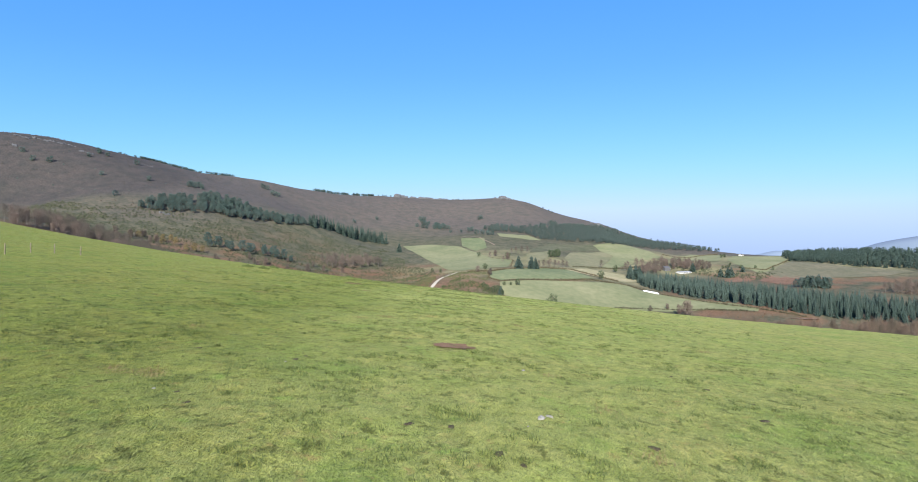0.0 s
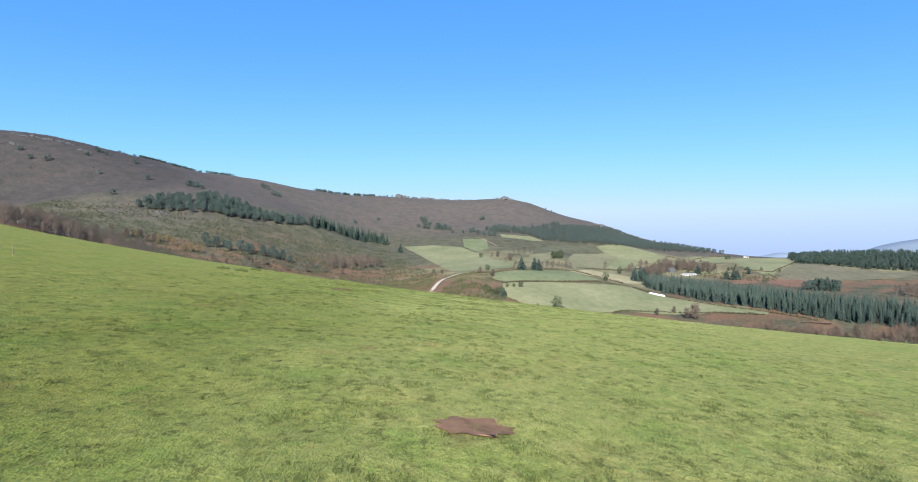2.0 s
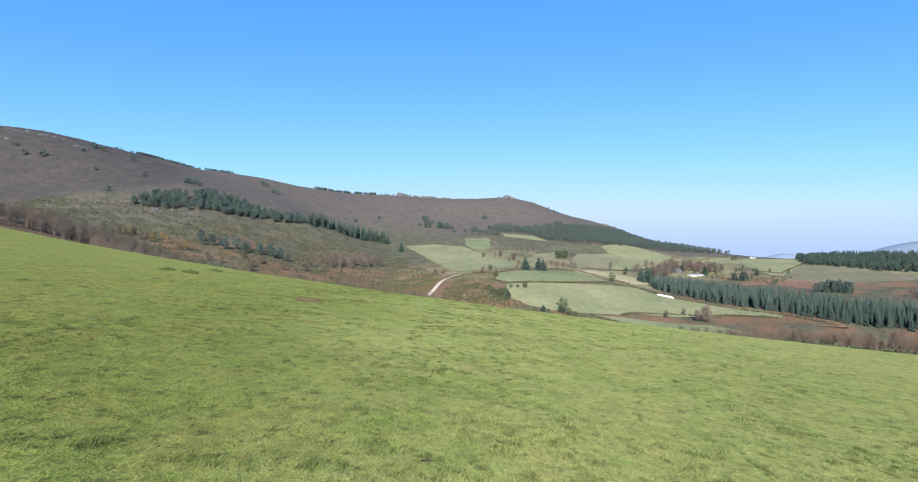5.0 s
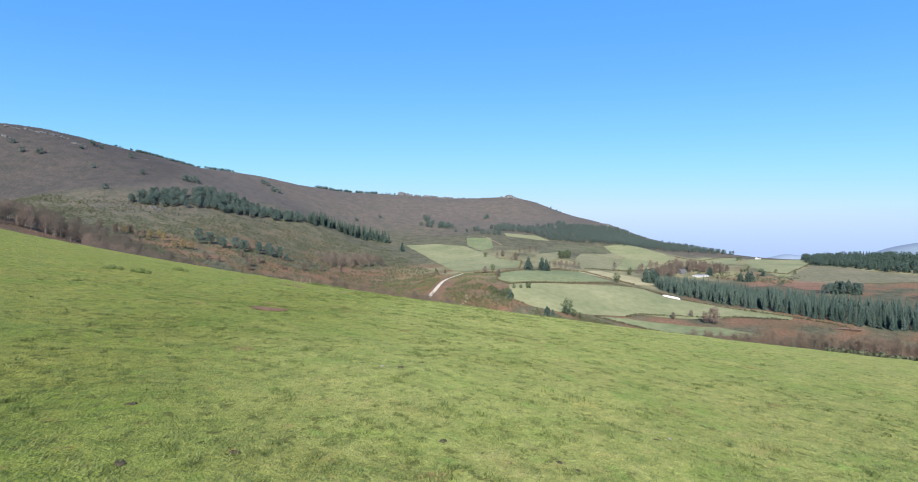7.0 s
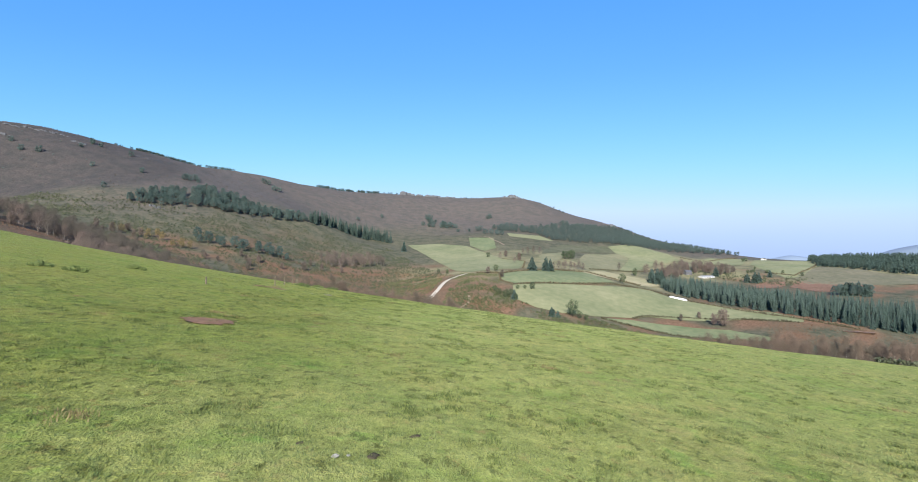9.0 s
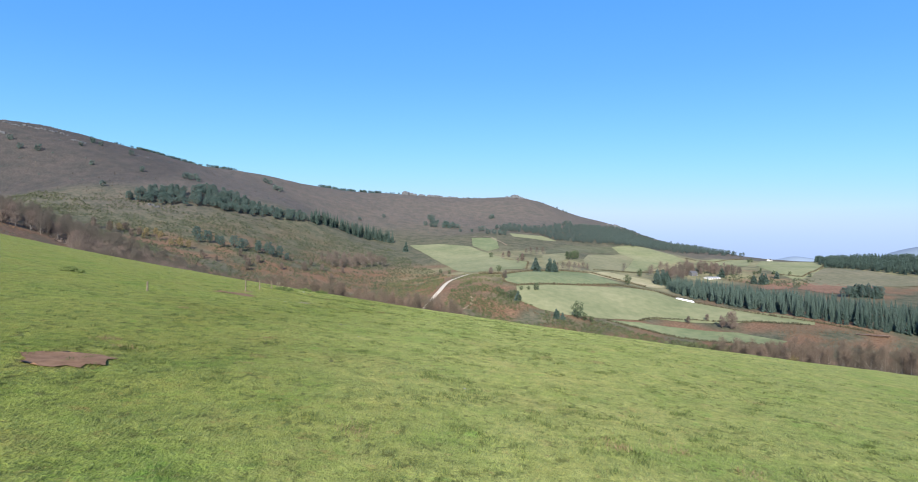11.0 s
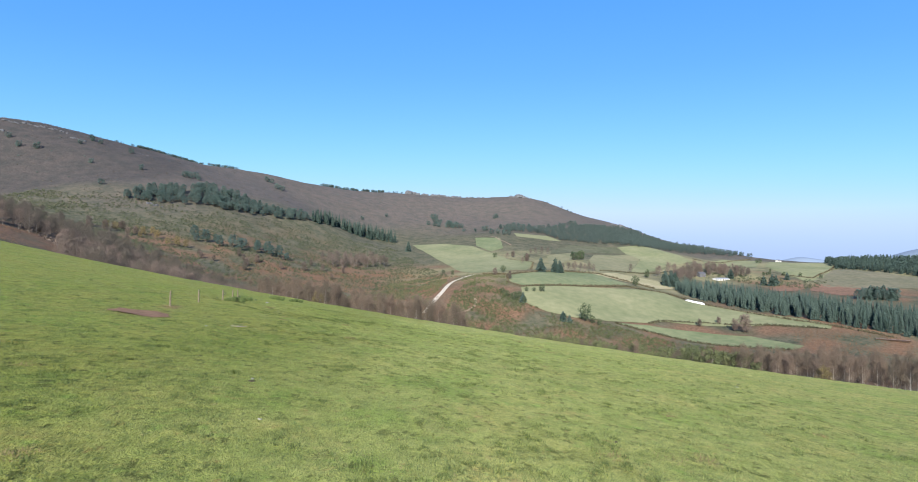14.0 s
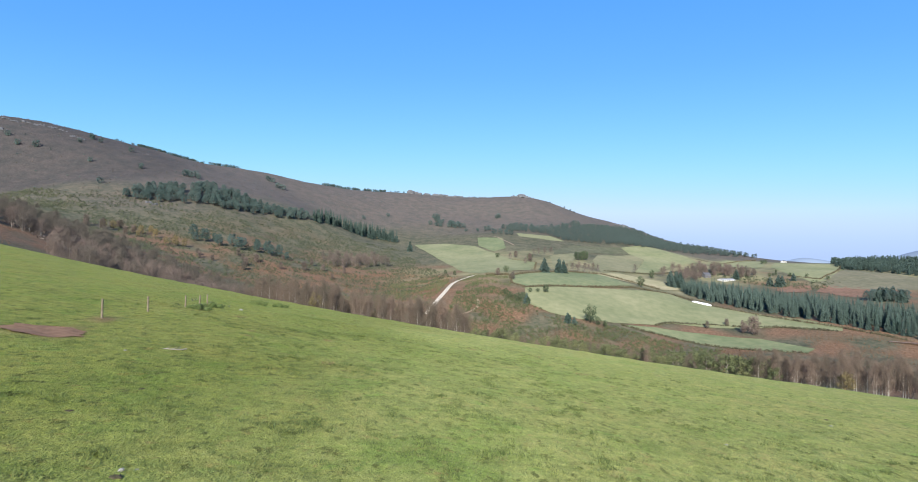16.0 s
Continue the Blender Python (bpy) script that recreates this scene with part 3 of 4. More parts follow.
def broad_tree(kind, seed, h, wide, leaves, size, mat, bark, stem=0.35, lobes=9, flat=0.8):
    """A tree with a trunk, limbs and a ragged crown of small leaves or clumps."""
    g = random.Random(seed)
    tree = empty(kind, Matrix())
    rings = lobes + 2
    spine = [Vector((g.uniform(-0.02, 0.02) * h, g.uniform(-0.02, 0.02) * h, -0.5 + (h * 0.85 + 0.5) * k / (rings - 1))) for k in range(rings)]
    centres, radii, limbs = [], [], []
    for k in range(lobes):
        a = math.tau * (k * 0.382 + g.random() * 0.12)
        up = stem + (0.9 - stem) * (k + 0.5) / lobes
        out = wide * 0.5 * max(0.15, 1 - ((up - 0.5) / 0.55) ** 2) * g.uniform(0.4, 0.85)
        c = Vector((out * math.cos(a), out * math.sin(a), h * up))
        i = min(rings - 2, max(1, int(rings * (up - 0.1))))
        limbs.append((i, c))
        centres.append(tuple(c))
        radii.append(wide * g.uniform(0.13, 0.24))
    bm = bmesh.new()
    timber(bm, spine, [h * 0.022 * (1 - 0.9 * k / (rings - 1)) for k in range(rings)], limbs)
    part("trunk", bm, bark, tree)
    v, f = leaf_cloud(centres, radii, leaves, size, flat, seed)
    mesh_object("crown", v, f, mat, tree)
    return tree


def bare_tree(kind, seed, h, wide, twigs, mat, bark, stem=0.3, rise=0.55, thick=0.016, fine=1.0):
    """A leafless tree: trunk, rising limbs and a haze of thin twigs that ends in a rounded outline."""
    g = random.Random(seed)
    tree = empty(kind, Matrix())
    n = 16
    lean = Vector((g.uniform(-0.05, 0.05) * h, g.uniform(-0.05, 0.05) * h, 0))
    spine = [lean * (k / n) ** 2 + Vector((0, 0, -0.5 + (h * 0.93 + 0.5) * k / (n - 1))) for k in range(n)]
    limbs, v = [], []
    first = max(1, int(n * stem))
    for k in range(first, n - 1):
        f = (k - first) / (n - 2 - first)
        base = spine[k]
        a = math.tau * (k * 0.382 + g.random() * 0.1)
        reach = wide * 0.5 * (1.0 - 0.72 * f**1.6) * g.uniform(0.7, 1.1)
        tip = base + Vector((math.cos(a) * reach, math.sin(a) * reach, reach * rise * g.uniform(0.8, 1.5)))
        limbs.append((k, tip))
        for j in range(twigs // (n - 1 - first)):
            s = base.lerp(tip, g.random() ** 0.7) + Vector((g.gauss(0, 1), g.gauss(0, 1), g.gauss(0, 1.1))) * wide * 0.1
            d = Vector((g.gauss(0, 0.55), g.gauss(0, 0.55), g.gauss(1.0, 0.35))).normalized() * wide * g.uniform(0.08, 0.2)
            side = d.cross(Vector((g.gauss(0, 1), g.gauss(0, 1), g.gauss(0, 1)))).normalized() * wide * g.uniform(0.0022, 0.006) * fine
            v += [s - side, s + side, s + d]
    bm = bmesh.new()
    timber(bm, spine, [h * thick * (1 - 0.93 * k / (n - 1)) for k in range(n)], limbs)
    part("trunk", bm, bark, tree)
    verts = np.array([tuple(p) for p in v])
    mesh_object("crown", verts, np.arange(len(verts)).reshape(-1, 3), mat, tree)
    return tree


def standing(x, y, size=1.0, turn=0.0, sink=0.15):
    return pose(x, y, height(x, y) - sink, 0, 0, turn) @ Matrix.Diagonal((size, size, size, 1))


def plant(models, x, y, size, label="", category="", group=""):
    """Stands a copy of one of the models on the land."""
    k = int(rng.integers(len(models)))
    ob = copy_thing(models[k], standing(x, y, 1.0, float(rng.uniform(0, 360))))
    ob.scale = (size * rng.uniform(0.9, 1.12), size * rng.uniform(0.9, 1.12), size)
    return tagged(ob, label, category, group)


def scatter(poly, gap, jitter=0.45):
    """Points at about that spacing in a polygon, uneven."""
    xs, ys = [p[0] for p in poly], [p[1] for p in poly]
    gx, gy = np.meshgrid(np.arange(min(xs), max(xs), gap), np.arange(min(ys), max(ys), gap))
    gx = gx + rng.uniform(-jitter, jitter, gx.shape) * gap
    gy = gy + rng.uniform(-jitter, jitter, gy.shape) * gap
    ok = inside(poly, gx, gy)
    return list(zip(gx[ok].tolist(), gy[ok].tolist()))


def discard(models):
    for m in models:
        for o in (*m.children_recursive, m):
            bpy.data.objects.remove(o)


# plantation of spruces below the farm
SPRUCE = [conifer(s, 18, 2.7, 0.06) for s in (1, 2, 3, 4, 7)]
PLANTATION = [(203, 593), (196, 545), (228, 501), (256, 444), (283, 412), (330, 396), (395, 395), (440, 430), (405, 470), (350, 500), (310, 560), (268, 645), (235, 640)]
spots = scatter(PLANTATION, 5.6)
spots.sort(key=lambda p: (p[0] - 0) ** 2 * 0.3 + p[1] ** 2)
for x, y in spots[:185]:
    plant(SPRUCE, x, y, rng.uniform(0.72, 1.08) * float(np.interp(x, [200, 300, 440], [0.95, 0.74, 0.6])), "tall dark green spruce in a dense plantation", "conifer", "plantation spruces")
# rows further back, too many to count
def stand_of(name, models, pts, size, label, category):
    """One mesh with the crowns of many trees."""
    vs, fs, count = [], [], 0
    for x, y in pts:
        m = models[int(rng.integers(len(models)))]
        for o in m.children:
            if o.name.startswith("crown"):
                v = np.empty(len(o.data.vertices) * 3, np.float32)
                o.data.vertices.foreach_get("co", v)
                f = np.empty(len(o.data.loops), np.int32)
                o.data.loops.foreach_get("vertex_index", f)
                v = v.reshape(-1, 3) * size * rng.uniform(0.7, 1.15)
                t = rng.uniform(0, math.tau)
                c, s = math.cos(t), math.sin(t)
                v = np.stack([c * v[:, 0] - s * v[:, 1] + x, s * v[:, 0] + c * v[:, 1] + y, v[:, 2] + height(x, y)], -1)
                vs.append(v)
                fs.append(f.reshape(-1, 3) + count)
                count += len(v)
                mat = o.data.materials[0]
    return tagged(mesh_object(name, np.concatenate(vs), np.concatenate(fs), mat), label, category, kind="stuff")


stand_of("spruce_wood", SPRUCE, spots[185:], 0.68, "dense dark spruce wood behind the front rows", "woodland")

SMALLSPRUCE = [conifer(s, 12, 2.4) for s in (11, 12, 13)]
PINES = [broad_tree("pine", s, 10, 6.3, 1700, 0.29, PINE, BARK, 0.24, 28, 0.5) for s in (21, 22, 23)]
SCRUBPINE = [broad_tree("scrub_pine", s, 7, 7, 420, 0.5, PINE, BARK, 0.06, 12) for s in (24, 25)]
# canopy needles carry the painted blue of distance haze too
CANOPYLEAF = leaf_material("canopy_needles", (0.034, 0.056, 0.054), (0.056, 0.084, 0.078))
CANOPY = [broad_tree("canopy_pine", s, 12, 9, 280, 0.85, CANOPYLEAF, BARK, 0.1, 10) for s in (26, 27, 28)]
PINEWOOD = [(-397, 645), (-370, 655), (-339, 685), (-305, 719), (-272, 768), (-236, 825), (-252, 845), (-295, 790), (-335, 782), (-376, 776), (-368, 730), (-390, 705), (-402, 680)]
for x, y in scatter(PINEWOOD, 7.0):
    if abs((x + 347) + 0.549 * (y - 685)) < 3:
        continue
    plant(PINES, x, y, rng.uniform(0.85, 1.25), "blue-green pine in a belt across the moor", "pine", "pines on the moor")
RIDGEWOOD = [(60, 1050), (77, 1061), (134, 1039), (159, 984), (237, 990), (293, 981), (374, 1063), (431, 1091), (452, 1110), (580, 1134), (548, 1170), (481, 1230), (416, 1296), (400, 1316), (372, 1322), (345, 1300), (305, 1265), (250, 1205), (193, 1157), (141, 1100), (83, 1135), (53, 1110)]
stand_of("ridge_wood", CANOPY, scatter(RIDGEWOOD, 7.8), 0.74, "blue-green pine wood along the foot of the ridge", "woodland")
EASTWOOD = [(556, 870), (566, 815), (572, 760), (620, 700), (700, 665), (760, 760), (740, 930), (650, 1030), (600, 960)]
stand_of("east_wood", CANOPY + SMALLSPRUCE, scatter(EASTWOOD, 7.8), 0.92, "dark conifer wood on a distant low hill", "woodland")
UPPERBELT = [(-236, 825), (-205, 880), (-160, 925), (-128, 925), (-135, 950), (-180, 975), (-225, 905), (-252, 850)]
for x, y in scatter(UPPERBELT, 7.6):
    plant(SPRUCE, x, y, rng.uniform(0.85, 1.2), "dark spruce at the end of the moor belt", "conifer", "spruces on the moor")
SKYLINE = (((-606, 922), (-572, 934), 9, 0.6), ((-574, 934), (-553, 954), 45, 0.75), ((-553, 954), (-528, 984), 50, 0.8), ((-528, 984), (-515, 1034), 45, 0.85), ((-512, 1058), (-483, 1118), 42, 0.85), ((-348, 1254), (-284, 1333), 70, 1.05), ((-284, 1333), (-225, 1372), 45, 1.0), ((-215, 1380), (-170, 1388), 7, 0.8), ((-20, 1412), (20, 1412), 5, 0.8), ((170, 1390), (250, 1372), 6, 0.8))
for a, b, count, size in SKYLINE:
    for f in rng.uniform(0, 1, count):
        x, y = a[0] + (b[0] - a[0]) * f + rng.normal(0, 3), a[1] + (b[1] - a[1]) * f + rng.normal(0, 3)
        plant(SCRUBPINE, x, y, size * rng.uniform(0.35, 0.95), "dark wind-shaped pine on the skyline", "pine", "pines on the skyline")
MIDPINES = ((-268, 560), (-262, 566), (-255, 572), (-246, 562), (-238, 572), (-228, 566), (-232, 584), (-216, 578), (-210, 590), (-222, 594), (-204, 584), (-199, 592), (-190, 590), (-276, 572))
for x, y in MIDPINES:
    plant(PINES, x, y, rng.uniform(0.9, 1.5), "bushy green pine on the lower moor", "pine", "pines on the lower moor")
MOORWOOD = [(-80, 1150), (-24, 1105), (-10, 1085), (-45, 1100), (-85, 1135)]
for x, y in scatter(MOORWOOD, 11):
    plant(SCRUBPINE, x, y, rng.uniform(1.1, 1.8), "low blue-green pine in a moor thicket", "pine", "moor thicket pines")

# leafless wood in the combe
ASH = [bare_tree("bare_tree", s, 11, 7.0, 1700, TWIG, GREYBARK, 0.2, 0.8, 0.013, 1.15) for s in (31, 32, 33, 34)]
RUSSET = [broad_tree("russet_tree", s, 10, 6.4, 2200, 0.27, TWIG, BARK, 0.14, 22, 1.0) for s in (35, 36)]
COMBE = [(-330, 425), (-280, 440), (-215, 425), (-165, 410), (-110, 400), (-60, 395), (-40, 360), (-90, 330), (-140, 300), (-200, 262), (-290, 330)]
# a bracken bank opens the wood at its upper end
combe = sorted((p for p in scatter(COMBE, 7.6) if not (-1.03 < p[0] / (p[1] - 58) < -0.8 and math.hypot(p[0], p[1] - 58) < 390)), key=lambda p: p[1])
for x, y in combe[:200]:
    plant(ASH if rng.random() < 0.88 else RUSSET, x, y, rng.uniform(0.75, 1.2), "grey-brown leafless tree in the combe wood", "tree", "bare trees in the combe")
stand_of("combe_wood", ASH, combe[200:], 0.97, "grey-brown leafless wood filling the combe", "woodland")
BIRCH = [bare_tree("birch", s, 14, 4.6, 2400, BIRCHTWIG, BIRCHBARK, 0.3, 1.1, 0.008, 1.2) for s in (41, 42, 43, 44)]
BELTS = ([(-110, 300), (-60, 262), (-8, 252), (0, 272), (-50, 292), (-95, 325)], [(84, 238), (95, 226), (125, 205), (175, 185), (190, 205), (135, 240), (100, 260)])
for belt in BELTS:
    birches = sorted(scatter(belt, 4.6), key=lambda p: p[1] + 0.6 * abs(p[0]))
    stand_of("birch_wood", BIRCH, birches[120:], 1.05, "bare russet birch wood behind the front trees", "woodland")
    for x, y in birches[:120]:
        plant(BIRCH, x, y, rng.uniform(0.8, 1.1) * (1.2 if x < 20 else 0.92), "slender white-trunked birch with bare russet twigs", "birch", "birches below the pasture")

WILLOW = [broad_tree("willow", s, 10, 6.5, 1500, 0.28, BRAMBLE, GREYBARK, 0.1, 16) for s in (71, 72)]
FRINGE = [(-5, 262), (60, 250), (92, 232), (99, 258), (70, 278), (0, 292)]
for x, y in scatter(FRINGE, 9.0):
    plant(BIRCH, x, y, rng.uniform(0.6, 0.85), "young bare birch sapling in olive scrub", "birch", "saplings below the pasture")
for x, y in scatter(FRINGE, 6.5):
    plant(WILLOW, x, y, rng.uniform(0.75, 1.15), "olive-brown bushy willow below the pasture", "tree", "bushy trees below the pasture")

# single trees
OAKS = [broad_tree("oak", s, 10, 8.5, 900, 0.42, OAK, BARK, 0.12, 15) for s in (51, 52, 53)]
FIRS = [conifer(s, 15, 5.6, 0.02, None, 0.6, "fir") for s in (5, 6)]
SINGLES = [(75, 415, 1.25), (61, 414, 0.5), (84, 411, 0.5), (80, 413, 0.6), (53, 467, 0.65), (41, 464, 0.4), (47, 466, 0.35), (29, 560, 0.7), (151, 549, 1.0), (207, 685, 1.0), (29, 733, 0.7), (67, 705, 0.9), (133, 749, 1.2), (147, 765, 1.3), (140, 757, 1.2),
           (34, 447, 0.6), (30, 443, 0.7), (25, 450, 0.55), (37, 440, 0.5), (22, 458, 0.5), (-30, 600, 0.5), (-20, 580, 0.5)]
for x, y, s in SINGLES:
    plant(OAKS, x, y, s, "dark green leafy tree beside the valley fields", "tree", "leafy valley trees")
for x, y, s in ((66, 571, 1.0), (82, 582, 1.0), (87, 585, 0.9), (-93, 816, 1.0), (36, 441, 0.5), (60, 413, 0.45), (64, 411, 0.35)):
    plant(FIRS, x, y, s, "dark conifer standing alone at a field edge", "conifer", "field-edge conifers")
for x, y in scatter([(386, 594), (404, 612), (426, 604), (424, 590), (404, 584)], 6.5):
    if rng.random() < 0.6:
        plant(FIRS, x, y, rng.uniform(0.75, 1.0), "tall dark conifer in a round clump", "conifer", "conifer clump")
    else:
        plant(PINES, x, y, rng.uniform(1.1, 1.4), "big dark pine in a round clump", "pine", "conifer clump")
for x, y, s in ((-615, 748, 1.3), (-596, 755, 1.4), (-518, 752, 1.1), (-457, 765, 1.2), (-445, 672, 1.1), (-518, 835, 1.2), (-644, 764, 1.2), (-404, 795, 1.4), (-409, 788, 1.3), (-404, 809, 1.4), (-396, 800, 1.3), (-412, 800, 1.2), (-568, 838, 1.1), (-576, 807, 1.0), (-584, 842, 1.2), (-590, 850, 1.2), (-400, 1062, 1.6), (-393, 1066, 1.5), (-368, 1028, 1.7), (-360, 1033, 1.6),
                (-212, 1057, 1.1), (-177, 1124, 1.1), (-84, 1165, 1.7), (-78, 1168, 1.5), (-67, 1094, 1.5), (-50, 1096, 1.6), (-38, 1095, 1.5), (-88, 1107, 1.4), (-75, 1098, 1.4), (-16, 1054, 1.0), (6, 1054, 1.0), (28, 1074, 1.6), (22, 1068, 1.4), (35, 998, 1.5), (56, 983, 1.4), (64, 984, 1.3), (46, 1000, 1.4), (53, 1208, 1.6), (48, 1205, 1.4), (219, 1189, 1.7), (212, 1192, 1.4)):
    plant(SCRUBPINE, x, y, s, "lone dark pine on the brown moor", "pine", "lone moor pines")
for x, y, s in ((191, 434, 1.35), (186, 437, 0.95), (165, 446, 0.6), (183, 455, 0.55), (31, 504, 0.75), (20, 533, 0.7), (52, 732, 0.9), (66, 694, 1.0)):
    plant(RUSSET, x, y, s, "round russet-grey tree beside a valley hedge", "tree", "russet valley trees")
for x, y, s in ((196, 712, 1.0), (231, 720, 1.1), (240, 735, 1.2), (263, 766, 1.5), (272, 770, 1.4), (303, 803, 1.3), (315, 806, 1.2), (43, 711, 0.8), (57, 660, 0.7), (85, 766, 0.9), (94, 771, 1.0), (104, 782, 0.9), (78, 760, 0.8), (95, 612, 0.8), (102, 619, 0.9), (108, 625, 0.8), (111, 628, 1.0), (118, 634, 0.9), (124, 640, 0.8), (130, 646, 0.9), (136, 651, 0.8), (350, 790, 1.2)):
    plant(ASH, x, y, s, "bare grey-brown tree among the valley fields", "tree", "bare valley trees")


for x, y in scatter([(240, 700), (262, 755), (300, 800), (325, 840), (375, 855), (398, 822), (385, 790), (352, 785), (345, 800), (300, 765), (285, 735)], 8.5):
    plant(ASH if rng.random() < 0.6 else RUSSET, x, y, rng.uniform(0.8, 1.25), "mauve-brown bare tree round the farm", "tree", "bare trees round the farm")
for x, y in scatter([(452, 560), (505, 585), (530, 570), (520, 530), (470, 525)], 8.0):
    plant(ASH, x, y, rng.uniform(0.7, 1.05), "mauve-brown bare tree behind the plantation", "tree", "bare trees behind the plantation")
for x, y, s in ((375, 722, 1.0), (384, 730, 0.9), (368, 728, 0.8), (418, 763, 0.7), (350, 775, 0.9), (212, 640, 1.1), (216, 630, 1.0), (206, 622, 1.0), (222, 650, 1.1), (229, 656, 1.0)):
    plant(FIRS, x, y, s, "dark fir rising among trees by the farm", "conifer", "farm firs")
for x, y, s in ((408, 800, 0.6), (416, 806, 0.5), (425, 815, 0.5), (436, 800, 0.6), (452, 790, 0.55), (500, 985, 0.8), (508, 990, 0.7), (392, 850, 0.5), (440, 840, 0.45), (462, 762, 0.6)):
    plant(OAKS, x, y, s, "small dark bush beside a far field", "bush", "far field bushes")


def hedge(line, high, wide, mat=None, density=9.0, label="", category="hedge"):
    """A low ragged hedge along a line."""
    c, r = [], []
    for a, b in zip(line, line[1:]):
        n = max(2, int(math.dist(a, b) / (wide * 0.32)))
        for k in range(n):
            f = k / n
            x, y = a[0] + (b[0] - a[0]) * f + rng.normal(0, wide * 0.15), a[1] + (b[1] - a[1]) * f + rng.normal(0, wide * 0.15)
            s = high * rng.uniform(0.5, 1.05)
            c.append((x, y, height(x, y) + s * 0.4))
            r.append(s * 0.65)
    v, f = leaf_cloud(c, r, int(len(c) * density * 2.0), high * 0.32, 1.0, len(c))
    return tagged(mesh_object("hedge", v, f, mat or HEDGE), label or "ragged olive-brown hedge between grass fields", category)


HEDGES = (([(38, 477), (90, 500), (137, 529), (174, 534), (217, 489), (252, 436), (275, 408)], 1.8), ([(126, 438), (140, 449), (174, 454), (216, 447), (245, 428)], 1.6),
          ([(10, 541), (33, 530), (89, 604), (137, 630), (150, 590), (172, 560)], 2.0), ([(30, 522), (29, 490), (38, 477)], 1.6), ([(46, 707), (72, 683), (60, 600)], 1.2),
          ([(147, 668), (210, 719), (328, 851)], 1.8), ([(97, 421), (122, 415), (143, 404), (196, 384)], 1.5), ([(436, 805), (453, 765), (520, 830), (616, 954)], 2.0), ([(380, 967), (450, 1010), (541, 1083)], 2.0))
for line, high in HEDGES:
    hedge(line, high, 2.2)


# ---- scrub on the slopes ----
def thicket(name, poly, gap, low, high, mat, keep, seed, label, leaves=16):
    """Knee- to head-high bushes over a stretch of slope, thinned to patches."""
    p = np.array(scatter(poly, gap))
    m = wave(p[:, 0], p[:, 1], 13.0, seed) + 0.7 * wave(p[:, 0], p[:, 1], 37.0, seed + 2)
    p = p[m + rng.normal(0, 0.35, len(p)) > keep]
    s = rng.uniform(low, high, len(p))
    c = np.stack([p[:, 0], p[:, 1], land(p[:, 0], p[:, 1]) + s * 0.3], -1)
    v, f = leaf_cloud(c, s * 0.75, len(p) * leaves, (low + high) * 0.75 / leaves**0.5, 0.8, int(seed * 10))
    return tagged(mesh_object(name, v, f, mat), label, "scrub", kind="stuff")


LOWMOOR = [(-430, 520), (-330, 440), (-200, 440), (-60, 400), (-40, 520), (-20, 560), (-60, 700), (-120, 840), (-240, 800), (-330, 680), (-440, 640)]
thicket("gorse_scrub", LOWMOOR, 3.2, 0.6, 2.1, GORSE, -0.25, 1.0, "olive-green gorse bushes over the lower moor", 30)
thicket("roadside_gorse", [(-95, 420), (-40, 405), (-34, 440), (-27, 490), (-22, 535), (-40, 590), (-80, 560), (-100, 480)], 2.3, 0.6, 1.8, BRAMBLE, 0.0, 21.0, "green gorse bushes on the bracken slope beside the road", 36)
thicket("verge_gorse", [(-12, 498), (28, 478), (28, 520), (10, 543), (-6, 556), (-17, 530)], 2.3, 0.5, 1.6, BRAMBLE, -0.2, 22.0, "olive gorse on the bank between road and field", 36)
thicket("bracken_patch", [(-230, 520), (-190, 470), (-60, 410), (-25, 470), (-10, 560), (-80, 640), (-150, 600)], 2.2, 0.4, 0.9, FERN, -0.1, 3.0, "rust-brown dead bracken on the moor's foot", 36)
thicket("gorse_thicket", [(-20, 400), (40, 345), (110, 345), (150, 390), (95, 415), (50, 425), (36, 441), (20, 470), (0, 500), (-15, 470)], 2.2, 0.7, 2.0, BRAMBLE, -0.4, 5.0, "olive gorse and bramble above the valley fields", 36)
thicket("fringe_scrub", FRINGE, 2.4, 2.2, 5.0, BRAMBLE, -0.8, 15.0, "olive-brown bramble scrub below the pasture", 60)
thicket("bracken_bank", [(-20, 395), (40, 340), (130, 340), (200, 380), (95, 412), (50, 420), (5, 440)], 2.2, 0.5, 1.0, FERN, -0.3, 6.0, "rust bracken bank above the valley fields", 36)
thicket("bracken_heath", [(215, 440), (285, 405), (330, 395), (430, 360), (330, 300), (210, 330), (205, 385)], 2.4, 0.4, 0.8, FERN, -0.5, 7.0, "red-brown bracken heath beyond the birches")
thicket("heath_tufts", [(-720, 640), (-440, 560), (-330, 690), (-240, 830), (-150, 960), (60, 1000), (60, 1200), (-160, 1330), (-480, 1080), (-700, 860)], 8.0, 0.6, 1.4, HEATH, 0.1, 8.0, "dark heather tussocks on the upper moor", 8)
thicket("green_gorse", [(-527, 631), (-505, 651), (-453, 630), (-400, 597), (-420, 562), (-471, 572)], 3.0, 0.8, 2.2, GORSE, -0.5, 12.0, "dense green gorse patch on the moor flank")
